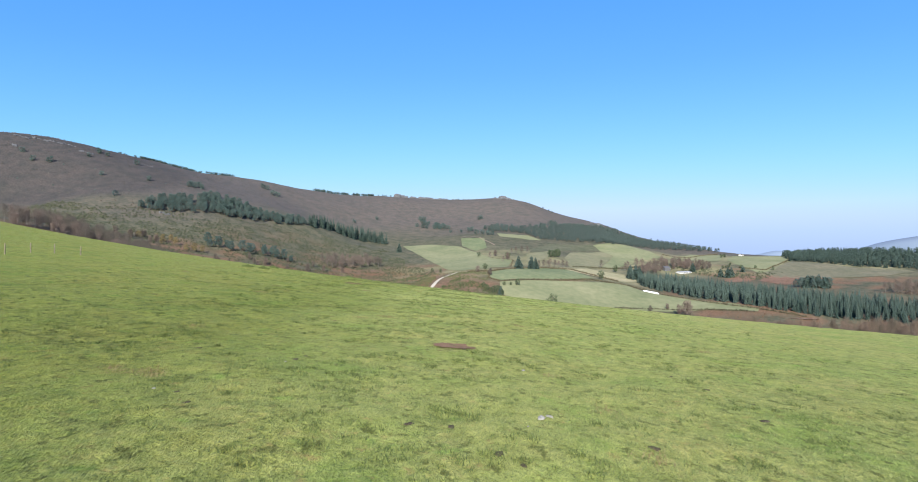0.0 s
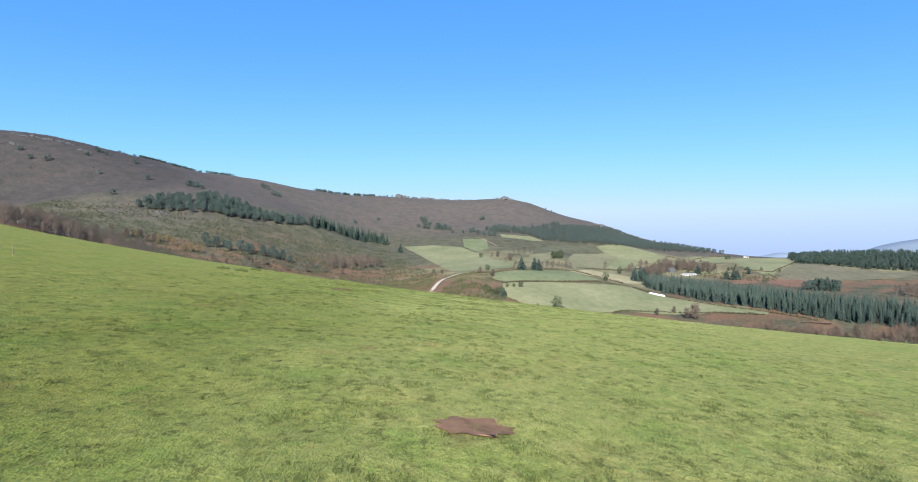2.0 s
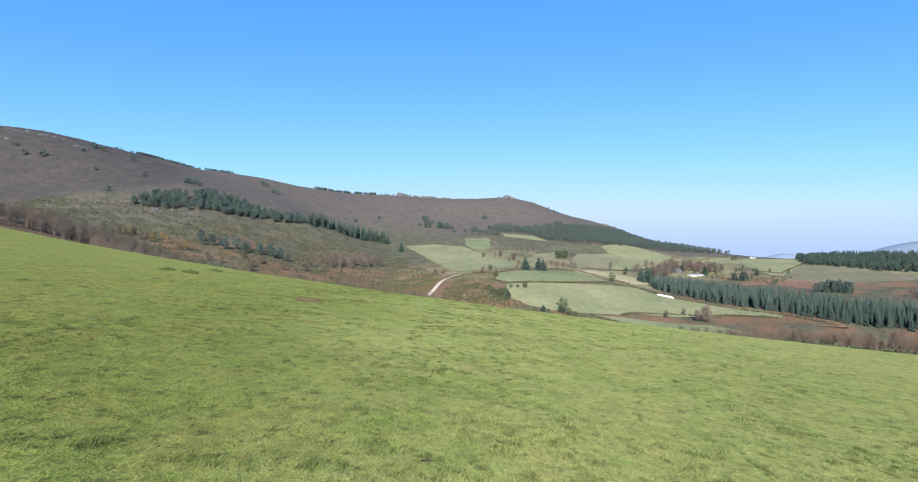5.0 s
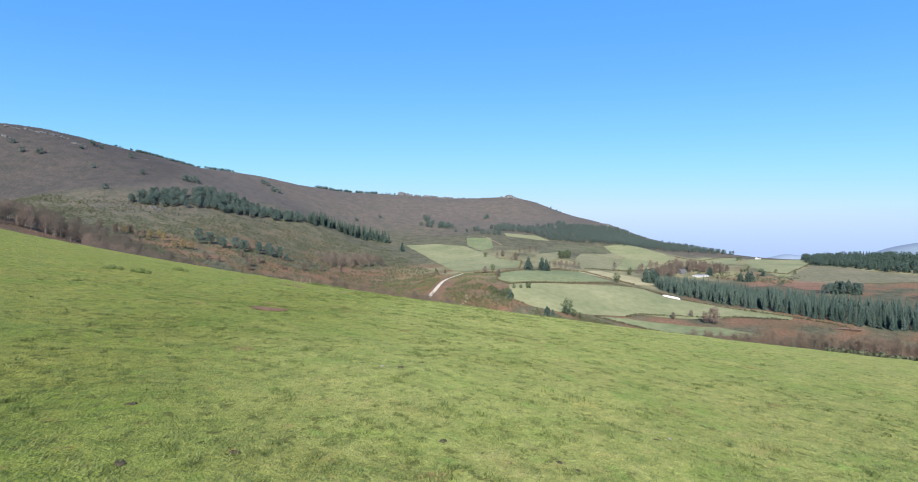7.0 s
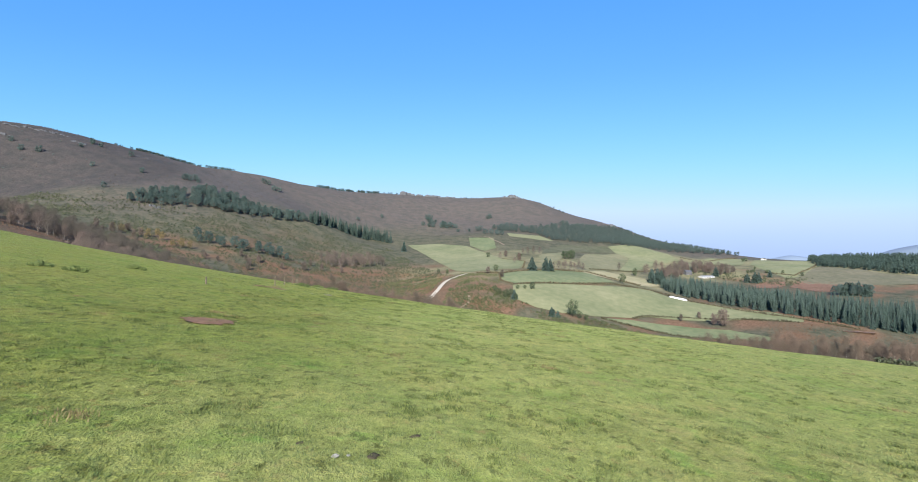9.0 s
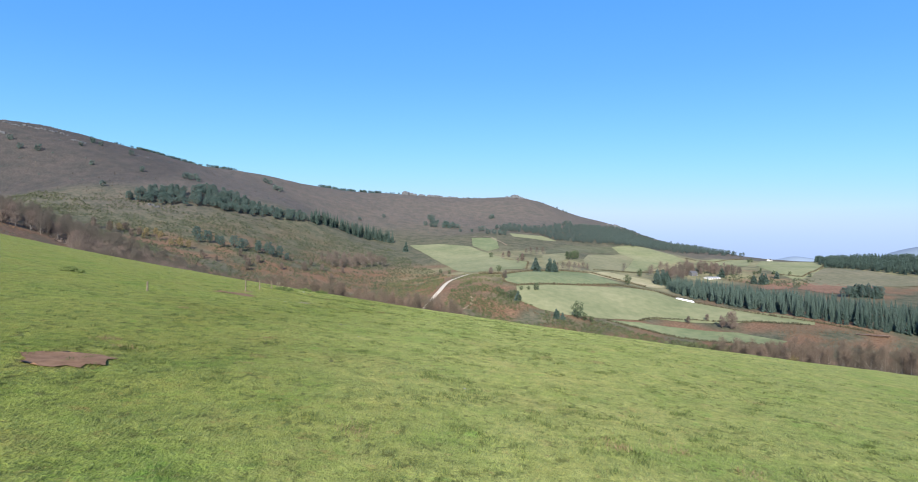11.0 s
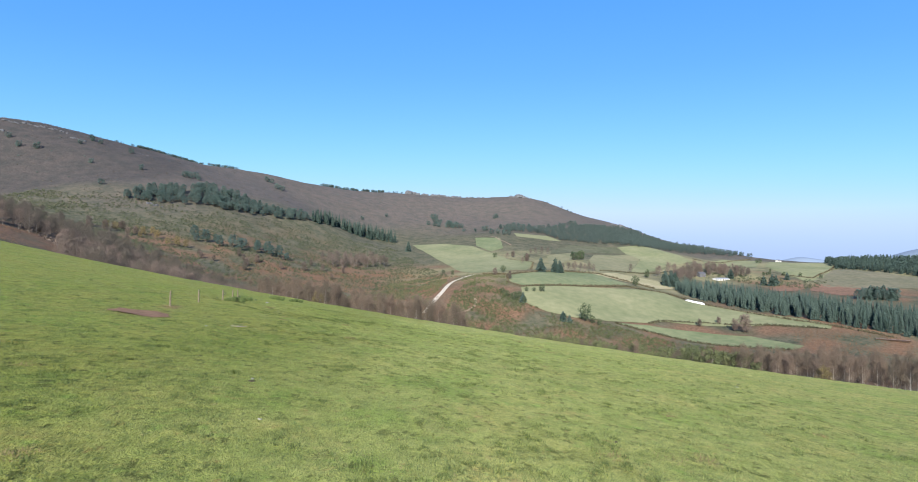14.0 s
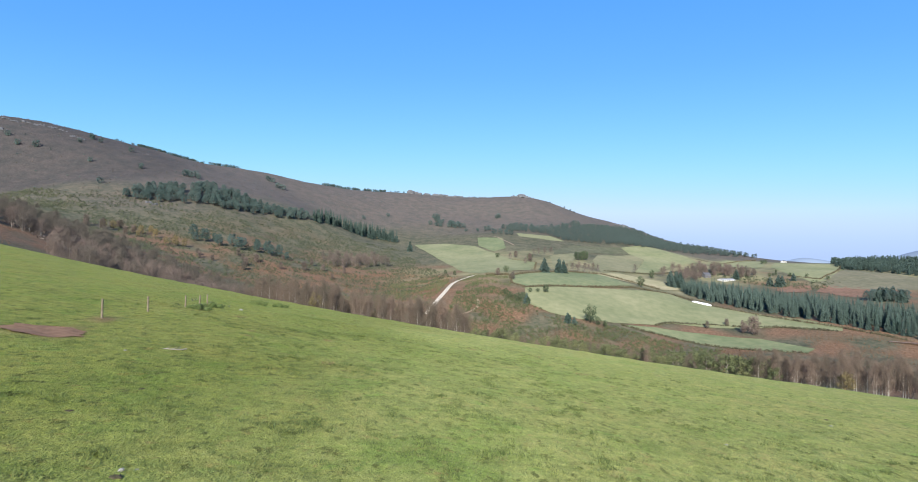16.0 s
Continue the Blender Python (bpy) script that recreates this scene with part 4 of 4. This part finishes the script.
thicket("moor_bushes", [(-720, 660), (-440, 600), (-330, 740), (-240, 880), (-120, 980), (60, 1010), (180, 1220), (-160, 1340), (-480, 1080), (-700, 870)], 34.0, 0.8, 2.1, PINE, -0.1, 13.0, "scattered dark bushes on the upper moor", 40)
thicket("valley_scrub", [(330, 830), (420, 780), (470, 740), (400, 690), (330, 760), (290, 800)], 6.0, 1.2, 3.2, GORSE, -0.2, 9.0, "dark scrub on the bank beside the farm")
thicket("combe_bracken", [(-290, 345), (-262, 350), (-222, 332), (-215, 300), (-260, 300)], 2.4, 0.3, 0.7, FERN, -0.2, 18.0, "rust bracken on the bank beside the combe wood", 30)
UNDERWOOD = [(-330, 440), (-215, 440), (-110, 415), (-50, 400), (-30, 350), (-90, 320), (-185, 262), (-205, 335), (-300, 375)]
thicket("underwood", UNDERWOOD, 3.4, 1.0, 2.6, TWIG, -0.6, 10.0, "grey-brown bramble and saplings under bare trees", 22)

for x, y in scatter([(-272, 500), (-190, 505), (-120, 560), (-110, 640), (-180, 600), (-250, 540)], 26):
    plant(RUSSET, x, y, rng.uniform(0.5, 0.95), "bare russet tree on the bracken slope", "tree", "bare trees on the slope")
for x, y in scatter([(-150, 625), (-95, 690), (-130, 720), (-180, 660)], 9):
    plant(ASH, x, y, rng.uniform(0.8, 1.2), "grey leafless tree in a moor grove", "tree", "bare grove trees")
GOLDEN = [broad_tree("autumn_tree", s, 10, 6, 1700, 0.24, GOLD, BARK, 0.2, 16) for s in (61, 62)]
for x, y in scatter([(-345, 500), (-300, 520), (-285, 545), (-330, 545)], 11):
    plant(GOLDEN if rng.random() < 0.4 else RUSSET, x, y, rng.uniform(0.6, 1.0), "golden-brown leafy tree above the bare wood", "tree", "golden trees above the combe")
for x, y, s in ((-268, 527, 1.1), (-262, 531, 0.9), (-275, 524, 0.8), (-62, 268, 1.35), (-58, 272, 1.1), (-40, 268, 1.0), (104, 222, 0.8), (60, 262, 0.8), (84, 252, 0.7)):
    plant(GOLDEN, x, y, s, "yellow-leaved autumn tree among bare ones", "tree", "autumn trees")
hedge([(58, 120), (75, 118), (100, 112), (140, 100)], 1.0, 1.2, GORSE, label="low bramble hedge along the pasture's lower edge")

# ---- rocks ----
def boulder(w, d, h, seed):
    """A craggy block with split faces."""
    bm = bmesh.new()
    bmesh.ops.create_icosphere(bm, subdivisions=2, radius=1.0)
    for v in bm.verts:
        p = v.co.copy()
        k = 1 + 0.55 * noise.noise(p * 1.6 + Vector((seed * 7.1, 0, 0))) + 0.4 * noise.noise(p * 3.4 + Vector((0, seed * 3.3, 0)))
        q = p * k
        v.co = Vector((q.x * w / 2, q.y * d / 2, max(q.z, -0.4) * h * 0.72))
    return bm


def outcrop(x, y, w, h, count, seed, label):
    g = random.Random(seed)
    base = empty("rock_outcrop", pose(x, y, height(x, y)))
    for k in range(count):
        dx, dy = g.uniform(-w / 2, w / 2), g.uniform(-2, 2)
        hh = h * g.uniform(0.45, 1.0)
        rock = part("rock", boulder(hh * g.uniform(0.8, 1.7), hh * g.uniform(0.8, 1.4), hh, seed + k), ROCK, base)
        rock.matrix_basis = pose(dx, dy, height(x + dx, y + dy) - height(x, y), 0, 0, g.uniform(0, 360))
    return tagged(base, label, "rock", "rock outcrops")


for x, y, w, h, c in ((-162, 1390, 14, 13, 7), (-146, 1393, 24, 9, 10), (-118, 1398, 28, 8, 11), (-90, 1402, 28, 8, 11), (-60, 1404, 26, 8, 9), (-34, 1408, 26, 6, 8), (-6, 1411, 22, 5, 7), (100, 1396, 20, 7, 7), (122, 1396, 24, 11, 10), (142, 1392, 22, 7, 7), (368, 1340, 20, 9, 5), (350, 1345, 18, 6, 4),
                      (-591, 824, 18, 3.6, 12), (-600, 822, 10, 3.0, 5), (-735, 838, 34, 1.6, 16), (-715, 858, 34, 1.8, 16), (-695, 876, 34, 1.5, 16), (-675, 896, 34, 1.6, 14), (-655, 915, 30, 1.2, 9), (-662, 775, 14, 3, 7), (-686, 814, 26, 2.6, 14), (-665, 824, 26, 2.8, 14), (-646, 831, 24, 2.6, 14), (-630, 836, 24, 2.2, 12),
                      (-511, 854, 22, 1.8, 7), (-520, 930, 24, 2, 5), (60, 1405, 22, 3, 5), (20, 1410, 20, 4, 5)):
    outcrop(x, y, w, h, c, int(x + y), "pale grey granite crag on the moor ridge")
outcrop(-366, 650, 16, 3.0, 8, 5, "pale boulders at the edge of the pine belt")

# ---- far hills ----
def far_ridge(name, x0, x1, y, crest, mat, label):
    """A distant rounded ridge."""
    u = np.linspace(0, 1, 90)
    rows = []
    for k, (dy, f) in enumerate(((-260, 0.0), (-160, 0.45), (-70, 0.85), (0, 1.0), (150, 0.7), (400, 0.0))):
        z = -100 + (crest(u) + 100) * f
        rows.append(np.stack([x0 + (x1 - x0) * u, np.full(90, y + dy), z], -1))
    v = np.concatenate(rows)
    i, j = np.meshgrid(np.arange(5), np.arange(89), indexing="ij")
    f = np.stack([i * 90 + j, i * 90 + j + 1, (i + 1) * 90 + j + 1, (i + 1) * 90 + j], -1).reshape(-1, 4)
    return tagged(mesh_object(name, v, f, mat, smooth=True), label, "hill", kind="structure")


# the mountain's haze is painted on as pale blue
EASTHILL = turf_material("mountain_haze_paint", (0.125, 0.16, 0.225), (0.132, 0.168, 0.235), (0.14, 0.176, 0.245), 300.0)
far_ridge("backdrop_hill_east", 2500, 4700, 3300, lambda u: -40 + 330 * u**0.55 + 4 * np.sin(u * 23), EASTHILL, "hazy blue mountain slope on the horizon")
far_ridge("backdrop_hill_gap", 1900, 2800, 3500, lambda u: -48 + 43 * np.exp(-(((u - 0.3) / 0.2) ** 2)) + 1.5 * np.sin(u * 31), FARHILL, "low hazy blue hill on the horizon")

# ---- farm ----
def box_part(name, size, at, mat, parent, edge=0.03, label=""):
    bm = bmesh.new()
    bmesh.ops.create_cube(bm, size=1.0, matrix=Matrix.Translation(at) @ Matrix.Diagonal((*size, 1)))
    bmesh.ops.bevel(bm, geom=bm.edges[:], offset=edge, segments=1, affect="EDGES")
    return part(name, bm, mat, parent, label)


def building(kind, x, y, turn, long, deep, eaves, ridge, roof_mat, windows, label, wall_mat=None):
    """A gabled building with a door and a row of windows in its long front, which looks along -y before it is turned."""
    lo = min(height(x + dx, y + dy) for dx in (-long / 3, long / 3) for dy in (-deep / 2, deep / 2))
    top = empty(kind, pose(x, y, lo, 0, 0, turn))
    bm = bmesh.new()
    h = deep / 2
    outline = [(-h, -0.6), (h, -0.6), (h, eaves), (0, ridge), (-h, eaves)]
    ends = [[bm.verts.new((sx * long / 2, py, pz)) for py, pz in outline] for sx in (-1, 1)]
    bm.faces.new(ends[0])
    bm.faces.new(ends[1][::-1])
    for k in range(5):
        bm.faces.new((ends[0][k], ends[1][k], ends[1][(k + 1) % 5], ends[0][(k + 1) % 5]))
    bmesh.ops.recalc_face_normals(bm, faces=bm.faces)
    part("wall", bm, wall_mat or WALLPAINT, top)
    pitch = math.atan2(ridge - eaves, h)
    run = math.hypot(h, ridge - eaves) + 0.4
    for s in (-1, 1):
        roof = box_part("roof", (long + 0.6, run, 0.15), (0, 0, 0), roof_mat, top)
        mid = run / 2 - 0.02
        roof.matrix_basis = Matrix.Translation((0, s * math.cos(pitch) * mid, ridge + 0.12 - math.sin(pitch) * mid)) @ Euler((-s * pitch, 0, 0)).to_matrix().to_4x4()
    for k in range(windows):
        wx = -long / 2 + long * (k + 0.5) / windows
        if k == windows // 2:
            box_part("door", (1.6, 0.12, 2.2), (wx, -h - 0.02, 1.1), BARK, top)
        else:
            win = box_part("window", (1.2, 0.1, 1.1), (wx, -h - 0.02, min(eaves * 0.55, 1.6)), DARKGLASS, top)
            box_part("sill", (1.4, 0.2, 0.1), (wx, -h - 0.06, min(eaves * 0.55, 1.6) - 0.6), WALLPAINT, win)
    return tagged(top, label, "building")


building("barn", 331, 763, 24, 22, 9, 2.1, 3.3, TINROOF, 7, "long low white farm shed with a pale sheet roof")
building("farmhouse", 311, 778, 20, 10, 8, 4.6, 7.0, SLATE, 4, "grey stone farmhouse with a slate roof among bare trees", ROCK)
building("cottage", 545, 1000, 28, 7.5, 6, 3.0, 4.4, SLATE, 3, "small white cottage on the distant field crest")


def silage_clamp(x, y, turn, long, wide, high):
    """A long rounded heap under a white sheet, gathered at its seams."""
    top = empty("silage_clamp", pose(x, y, height(x, y), 0, 0, turn))
    bm = bmesh.new()
    rows, n = [], 30
    for k in range(n + 1):
        f = k / n
        end = min(1.0, 6 * min(f, 1 - f) + 0.25)
        puff = (0.97 + 0.03 * abs(math.sin(f * math.pi * 9))) * math.sqrt(end)
        px, py = (f - 0.5) * long, 0
        wz = Matrix.Rotation(radians(turn), 2) @ Vector((px, py))
        drop = height(x + wz.x, y + wz.y) - height(x, y)
        rows.append([bm.verts.new((px, -wide / 2 * math.cos(a) * puff, drop - 0.2 + (high + 0.2) * math.sin(a) * puff)) for a in np.linspace(0, math.pi, 11)])
    for a, b in zip(rows, rows[1:]):
        for k in range(10):
            bm.faces.new((a[k], b[k], b[k + 1], a[k + 1]))
    bm.faces.new(rows[0])
    bm.faces.new(rows[-1][::-1])
    bmesh.ops.recalc_face_normals(bm, faces=bm.faces)
    part("sheet", bm, SHEET, top, smooth=True)
    return tagged(top, "long silage heap under a bright white sheet", "silage heap")


silage_clamp(190, 512.5, -26, 15, 3.6, 1.5)


def log_pile(x, y, turn, long, count):
    top = empty("log_pile", pose(x, y, height(x, y), 0, 0, turn))
    for k in range(count):
        bm = bmesh.new()
        z = 0.25 + 0.42 * (k % 2)
        px = (k // 2 / max(1, count // 2 - 1) - 0.5) * long
        stick(bm, (px, -1.2, z), (px + rng.uniform(-0.2, 0.2), 1.2, z), 0.32, 0.28, 8)
        part("log", bm, LOGWOOD, top)
    return tagged(top, "long low stack of orange-brown logs on the heath", "log pile")


LOGWOOD = bark_material("cut_wood", (0.3, 0.21, 0.15), (0.5, 0.38, 0.29))
log_pile(268, 402, -22, 17, 56)

# ---- fence, dung, stones on the pasture ----
def fence_post(x, y, lean, high):
    top = empty("fence_post", pose(x, y, height(x, y), lean, lean * 0.6, x * 40))
    bm = bmesh.new()
    stick(bm, (0, 0, -0.3), (0.01, 0, high * 0.6), 0.062, 0.056, 8)
    stick(bm, (0.01, 0, high * 0.6), (0.0, 0.012, high), 0.056, 0.048, 8)
    part("post", bm, POST, top)
    bm = bmesh.new()
    for z in (0.45, 0.85):
        stick(bm, (0.055, -0.02, high * z), (0.075, 0.02, high * z), 0.008, 0.008, 4)
    part("staple", bm, BARK, top)
    return tagged(top, "weathered round wooden fence post in grass", "fence post", "fence posts")


for k, (x, y) in enumerate(((-44.6, 51.1), (-46.0, 55.9), (-45.7, 58.8), (-44.2, 60.8), (-22.8, 84.6), (-22.0, 97.5), (-22.7, 102.4), (-23.9, 108.7), (-24.3, 111.4), (-24.8, 113.6))):
    fence_post(x, y, (-2, 1.5, 0.5, 3, -1)[k % 5], (1.1, 1.05, 1.1, 1.05, 0.6, 1.0, 0.92, 0.9, 0.85, 0.85)[k])


def dung_pat(x, y, r, seed):
    g = random.Random(seed)
    bm = bmesh.new()
    prev = None
    for f, z in ((1.0, -0.02), (0.9, 0.012), (0.6, 0.022), (0.25, 0.016)):
        ring = []
        for k in range(14):
            a = k * math.tau / 14
            q = r * f * (1 + 0.25 * math.sin(2 * a + seed) + 0.15 * math.sin(5 * a + seed * 2)) * g.uniform(0.85, 1.12)
            ring.append(bm.verts.new((q * math.cos(a), q * math.sin(a), z * r / 0.2 * g.uniform(0.85, 1.15))))
        if prev:
            for k in range(14):
                bm.faces.new((prev[k], prev[(k + 1) % 14], ring[(k + 1) % 14], ring[k]))
        prev = ring
    bm.faces.new(prev)
    ob = part("dung_pat", bm, DUNG, smooth=True)
    ob.matrix_world = pose(x, y, height(x, y) + 0.01, 0, 0, seed * 50)
    return tagged(ob, "dark dried dung pat lying in the grass", "dung pat", "dung pats")


DUNGS = ((-6.6, 12.3), (0.8, 9.7), (-0.1, 11.1), (1.2, 9.2), (4.1, 10.8), (8.3, 17.3), (8.9, 15.7), (8.1, 13.7), (-1.0, 11.0), (-5.9, 11.4), (7.9, 19.2), (-5.3, 17.1), (-5.2, 17.9), (4.2, 26.2), (-8.7, 17.5), (-1.8, 35.1), (5.3, 35.6), (-6.5, 27.4),
         (-2.0, 45.7), (0.4, 45.2), (0.7, 44.8), (-7.1, 42.9), (-5.6, 43.7), (3.2, 47.4), (-8.8, 45.8), (-3.1, 53.7), (-5.1, 52.7), (-3.7, 52.3), (-7.1, 69.9), (-10.2, 71.9), (3.1, 70.4), (-9.3, 80.4), (-12.7, 83.6), (2.0, 79.1), (15.6, 98.8), (-12.6, 86.2))
for k, (x, y) in enumerate(DUNGS):
    dung_pat(x, y, 0.06 + 0.065 * ((k * 37) % 10) / 10, k)


def field_stone(x, y, r, seed):
    ob = part("stone", boulder(r * 1.5, r * 1.2, r * 0.6, seed), PALESTONE)
    ob.matrix_world = pose(x, y, height(x, y), 0, 0, seed * 70)
    return tagged(ob, "small pale stone lying in the grass", "stone", "field stones")


def dead_branch(x, y, turn, long):
    """A bleached bough lying in the grass, with stubs of side twigs."""
    top = empty("dead_branch", pose(x, y, height(x, y) + 0.03, 0, 0, turn))
    bm = bmesh.new()
    pts = [Vector((long * (f - 0.5), 0.08 * math.sin(f * 7), 0.03 * math.sin(f * 5))) for f in np.linspace(0, 1, 7)]
    for a, b in zip(pts, pts[1:]):
        stick(bm, a, b, 0.028, 0.024, 7)
    part("bough", bm, DEADWOOD, top)
    for k, p in enumerate(pts[2:5]):
        bm = bmesh.new()
        stick(bm, p, p + Vector((0.18, 0.2 * (-1) ** k, 0.1)), 0.012, 0.006, 5)
        part("twig", bm, DEADWOOD, top)
    return tagged(top, "bleached dead branch lying in the pasture grass", "branch")


PALESTONE = plain_material("pale_stone", (0.15, 0.145, 0.125), (0.29, 0.28, 0.25), 0.2)
DEADWOOD = bark_material("bleached_wood", (0.13, 0.12, 0.095), (0.24, 0.22, 0.18), 0.1)
for k, (x, y, r) in enumerate(((2.0, 12.3, 0.15), (2.25, 12.45, 0.09), (-4.3, 52.1, 0.08), (-4.1, 52.2, 0.05), (-7.2, 12.4, 0.06), (-16.0, 90.5, 0.09), (2.2, 12.5, 0.09), (-5.4, 16.4, 0.05), (-9.4, 80.7, 0.08), (-9.2, 80.85, 0.05), (-21.7, 113.0, 0.2), (1.6, 11.6, 0.05), (2.3, 18.1, 0.08), (3.6, 47.6, 0.07), (-7.6, 76.9, 0.07), (14.6, 97.0, 0.12), (-2.4, 68.2, 0.07), (6.0, 89.6, 0.08))):
    field_stone(x, y, r, k + 1)
dead_branch(-15.1, 92.0, 33, 1.1)
thicket("bramble_tufts", [(-26, 106), (-22, 106), (-22, 115), (-27, 116)], 0.5, 0.12, 0.3, GORSE, 0.1, 11.0, "dark bramble tufts along the old fence", 14)
for k, (x, y) in enumerate(((-30, 80), (-32.5, 80), (-32, 90), (-25, 124), (-25.6, 126), (-23, 125), (-23.6, 112), (-22.6, 108))):
    v, f = leaf_cloud([(x, y, height(x, y) + 0.15), (x + 0.6, y + 0.2, height(x + 0.6, y + 0.2) + 0.12), (x - 0.5, y - 0.1, height(x - 0.5, y - 0.1) + 0.1)], [0.42, 0.32, 0.28], 900, 0.06, 0.6, 90 + k)
    tagged(mesh_object("bramble_bush", v, f, WEED), "low green bramble bush in the pasture", "bush", "pasture brambles")

# ---- grass ----
def meadow(name, count, near, far_, blades, tall, wide, mat, seed, label, patchy):
    """Tufts of leaning blades over the pasture, denser towards the camera's way."""
    g = np.random.default_rng(seed)
    y = g.uniform(near, far_, count)
    x = -1.5 + g.normal(0, 1, count) * 13 * (1 + 0.3 * g.random(count))
    if patchy:
        keep = wave(x, y, 1.7, seed) + 0.8 * wave(x, y, 6.0, seed + 1) > patchy
        x, y = x[keep], y[keep]
    bare = np.zeros(len(x), bool)
    for cx, cy, rad in PASTURE_PATCHES:
        bare |= np.hypot(x - cx, y - cy) < rad * g.uniform(0.7, 1.1, len(x))
    x, y = x[~bare], y[~bare]
    n = len(x)
    p = np.stack([x, y, land(x, y) - 0.01], -1).repeat(blades, 0) + np.c_[g.normal(0, tall * 0.45, (n * blades, 2)), np.zeros(n * blades)]
    a = 0.9 + 1.3 * wave(p[:, 0], p[:, 1], 5.0, 17.0) + g.normal(0, 0.8, n * blades)
    out = np.stack([np.cos(a), np.sin(a), 0 * a], -1)
    side = np.stack([-np.sin(a), np.cos(a), 0 * a], -1) * wide * g.uniform(0.6, 1.3, (n * blades, 1))
    h = tall * g.uniform(0.5, 1.25, (n * blades, 1))
    tip = p + out * h * g.uniform(0.5, 1.6, (n * blades, 1)) + np.array((0, 0, 0.7)) * h
    v = np.stack([p - side, p + side, tip], 1).reshape(-1, 3)
    return tagged(mesh_object(name, v, np.arange(len(v)).reshape(-1, 3), mat), label, "grass", kind="stuff")


BLADE_LIGHT = blade_material("pale_blade", (0.105, 0.125, 0.036), (0.205, 0.222, 0.076), 0.75)
meadow("meadow_grass", 180000, 6, 116, 4, 0.09, 0.0068, BLADE, 1, "short grazed green pasture grass", 0)
meadow("pale_grass", 60000, 6, 116, 4, 0.085, 0.0055, BLADE_LIGHT, 4, "sun-bleached pale pasture grass", -0.3)
LUSH = leaf_material("lush_blade", (0.06, 0.10, 0.024), (0.16, 0.21, 0.06), 0.6)
STRAW = leaf_material("straw_blade", (0.14, 0.115, 0.05), (0.26, 0.22, 0.11), 0.8)
meadow("lush_tufts", 60000, 6, 116, 5, 0.07, 0.006, LUSH, 2, "darker lush grass tufts", 0.7)
meadow("straw_tufts", 16000, 6, 116, 5, 0.055, 0.005, STRAW, 3, "dry straw-coloured grass tufts", 0.8)

# coarser tussocks and dead clumps
def tussocks(name, spots, blades, tall, spread, mat, seed, label):
    g = np.random.default_rng(seed)
    p = np.array(spots)
    n = len(p) * blades
    size = g.uniform(0.6, 1.3, len(p)).repeat(blades)[:, None]
    q = p.repeat(blades, 0) + g.normal(0, spread, (n, 2)) * size
    root = np.c_[q, land(q[:, 0], q[:, 1]) - 0.01]
    a = g.uniform(0, math.tau, n)
    out = np.stack([np.cos(a), np.sin(a), 0 * a], -1)
    side = np.stack([-np.sin(a), np.cos(a), 0 * a], -1) * 0.009 * g.uniform(0.6, 1.4, (n, 1))
    h = tall * size * g.uniform(0.5, 1.2, (n, 1))
    tip = root + out * h * g.uniform(0.3, 1.0, (n, 1)) + np.array((0, 0, 0.85)) * h
    v = np.stack([root - side, root + side, tip], 1).reshape(-1, 3)
    return tagged(mesh_object(name, v, np.arange(len(v)).reshape(-1, 3), mat), label, "grass", kind="stuff")


def meadow_spots(count, seed, size, keep):
    g = np.random.default_rng(seed)
    y, x = g.uniform(7, 112, count), -2 + g.normal(0, 12, count)
    ok = wave(x, y, size, seed) + 0.6 * wave(x, y, size * 3.1, seed + 1) > keep
    return np.stack([x[ok], y[ok]], -1)


DEADGRASS = leaf_material("dead_grass", (0.12, 0.085, 0.04), (0.27, 0.21, 0.105), 0.8)
DARKGRASS = leaf_material("tussock_grass", (0.04, 0.056, 0.01), (0.12, 0.15, 0.036), 0.7)
tussocks("grass_tussocks", meadow_spots(12000, 21, 1.3, 0.05), 34, 0.11, 0.1, DARKGRASS, 5, "dark green coarse grass tussocks in the pasture")
tussocks("dead_grass_clumps", np.concatenate([meadow_spots(420, 23, 2.1, 0.55), [(-8.5, 13.9), (-8.2, 14.1), (-8.9, 13.8), (-8.0, 13.7), (-9.3, 14.0), (12.8, 26.9), (-5.5, 29.0), (5.1, 50.7), (4.0, 10.2)]]), 120, 0.1, 0.2, DEADGRASS, 6, "brown dead grass clumps in the pasture")


def mast(x, y, high):
    top = empty("mast", pose(x, y, height(x, y)))
    bm = bmesh.new()
    stick(bm, (0, 0, -0.5), (0, 0, high), 0.3, 0.12, 8)
    part("pole", bm, TINROOF, top)
    for z in (0.8, 0.93):
        bm = bmesh.new()
        stick(bm, (-0.9, 0, high * z), (0.9, 0, high * z), 0.1, 0.1, 6)
        part("crossarm", bm, TINROOF, top)
    return tagged(top, "thin grey metal mast on the moor ridge", "mast")


mast(-33, 1410, 17)

discard(SPRUCE + SMALLSPRUCE + SCRUBPINE + CANOPY + RUSSET + FIRS + PINES + ASH + BIRCH + OAKS + GOLDEN + WILLOW)
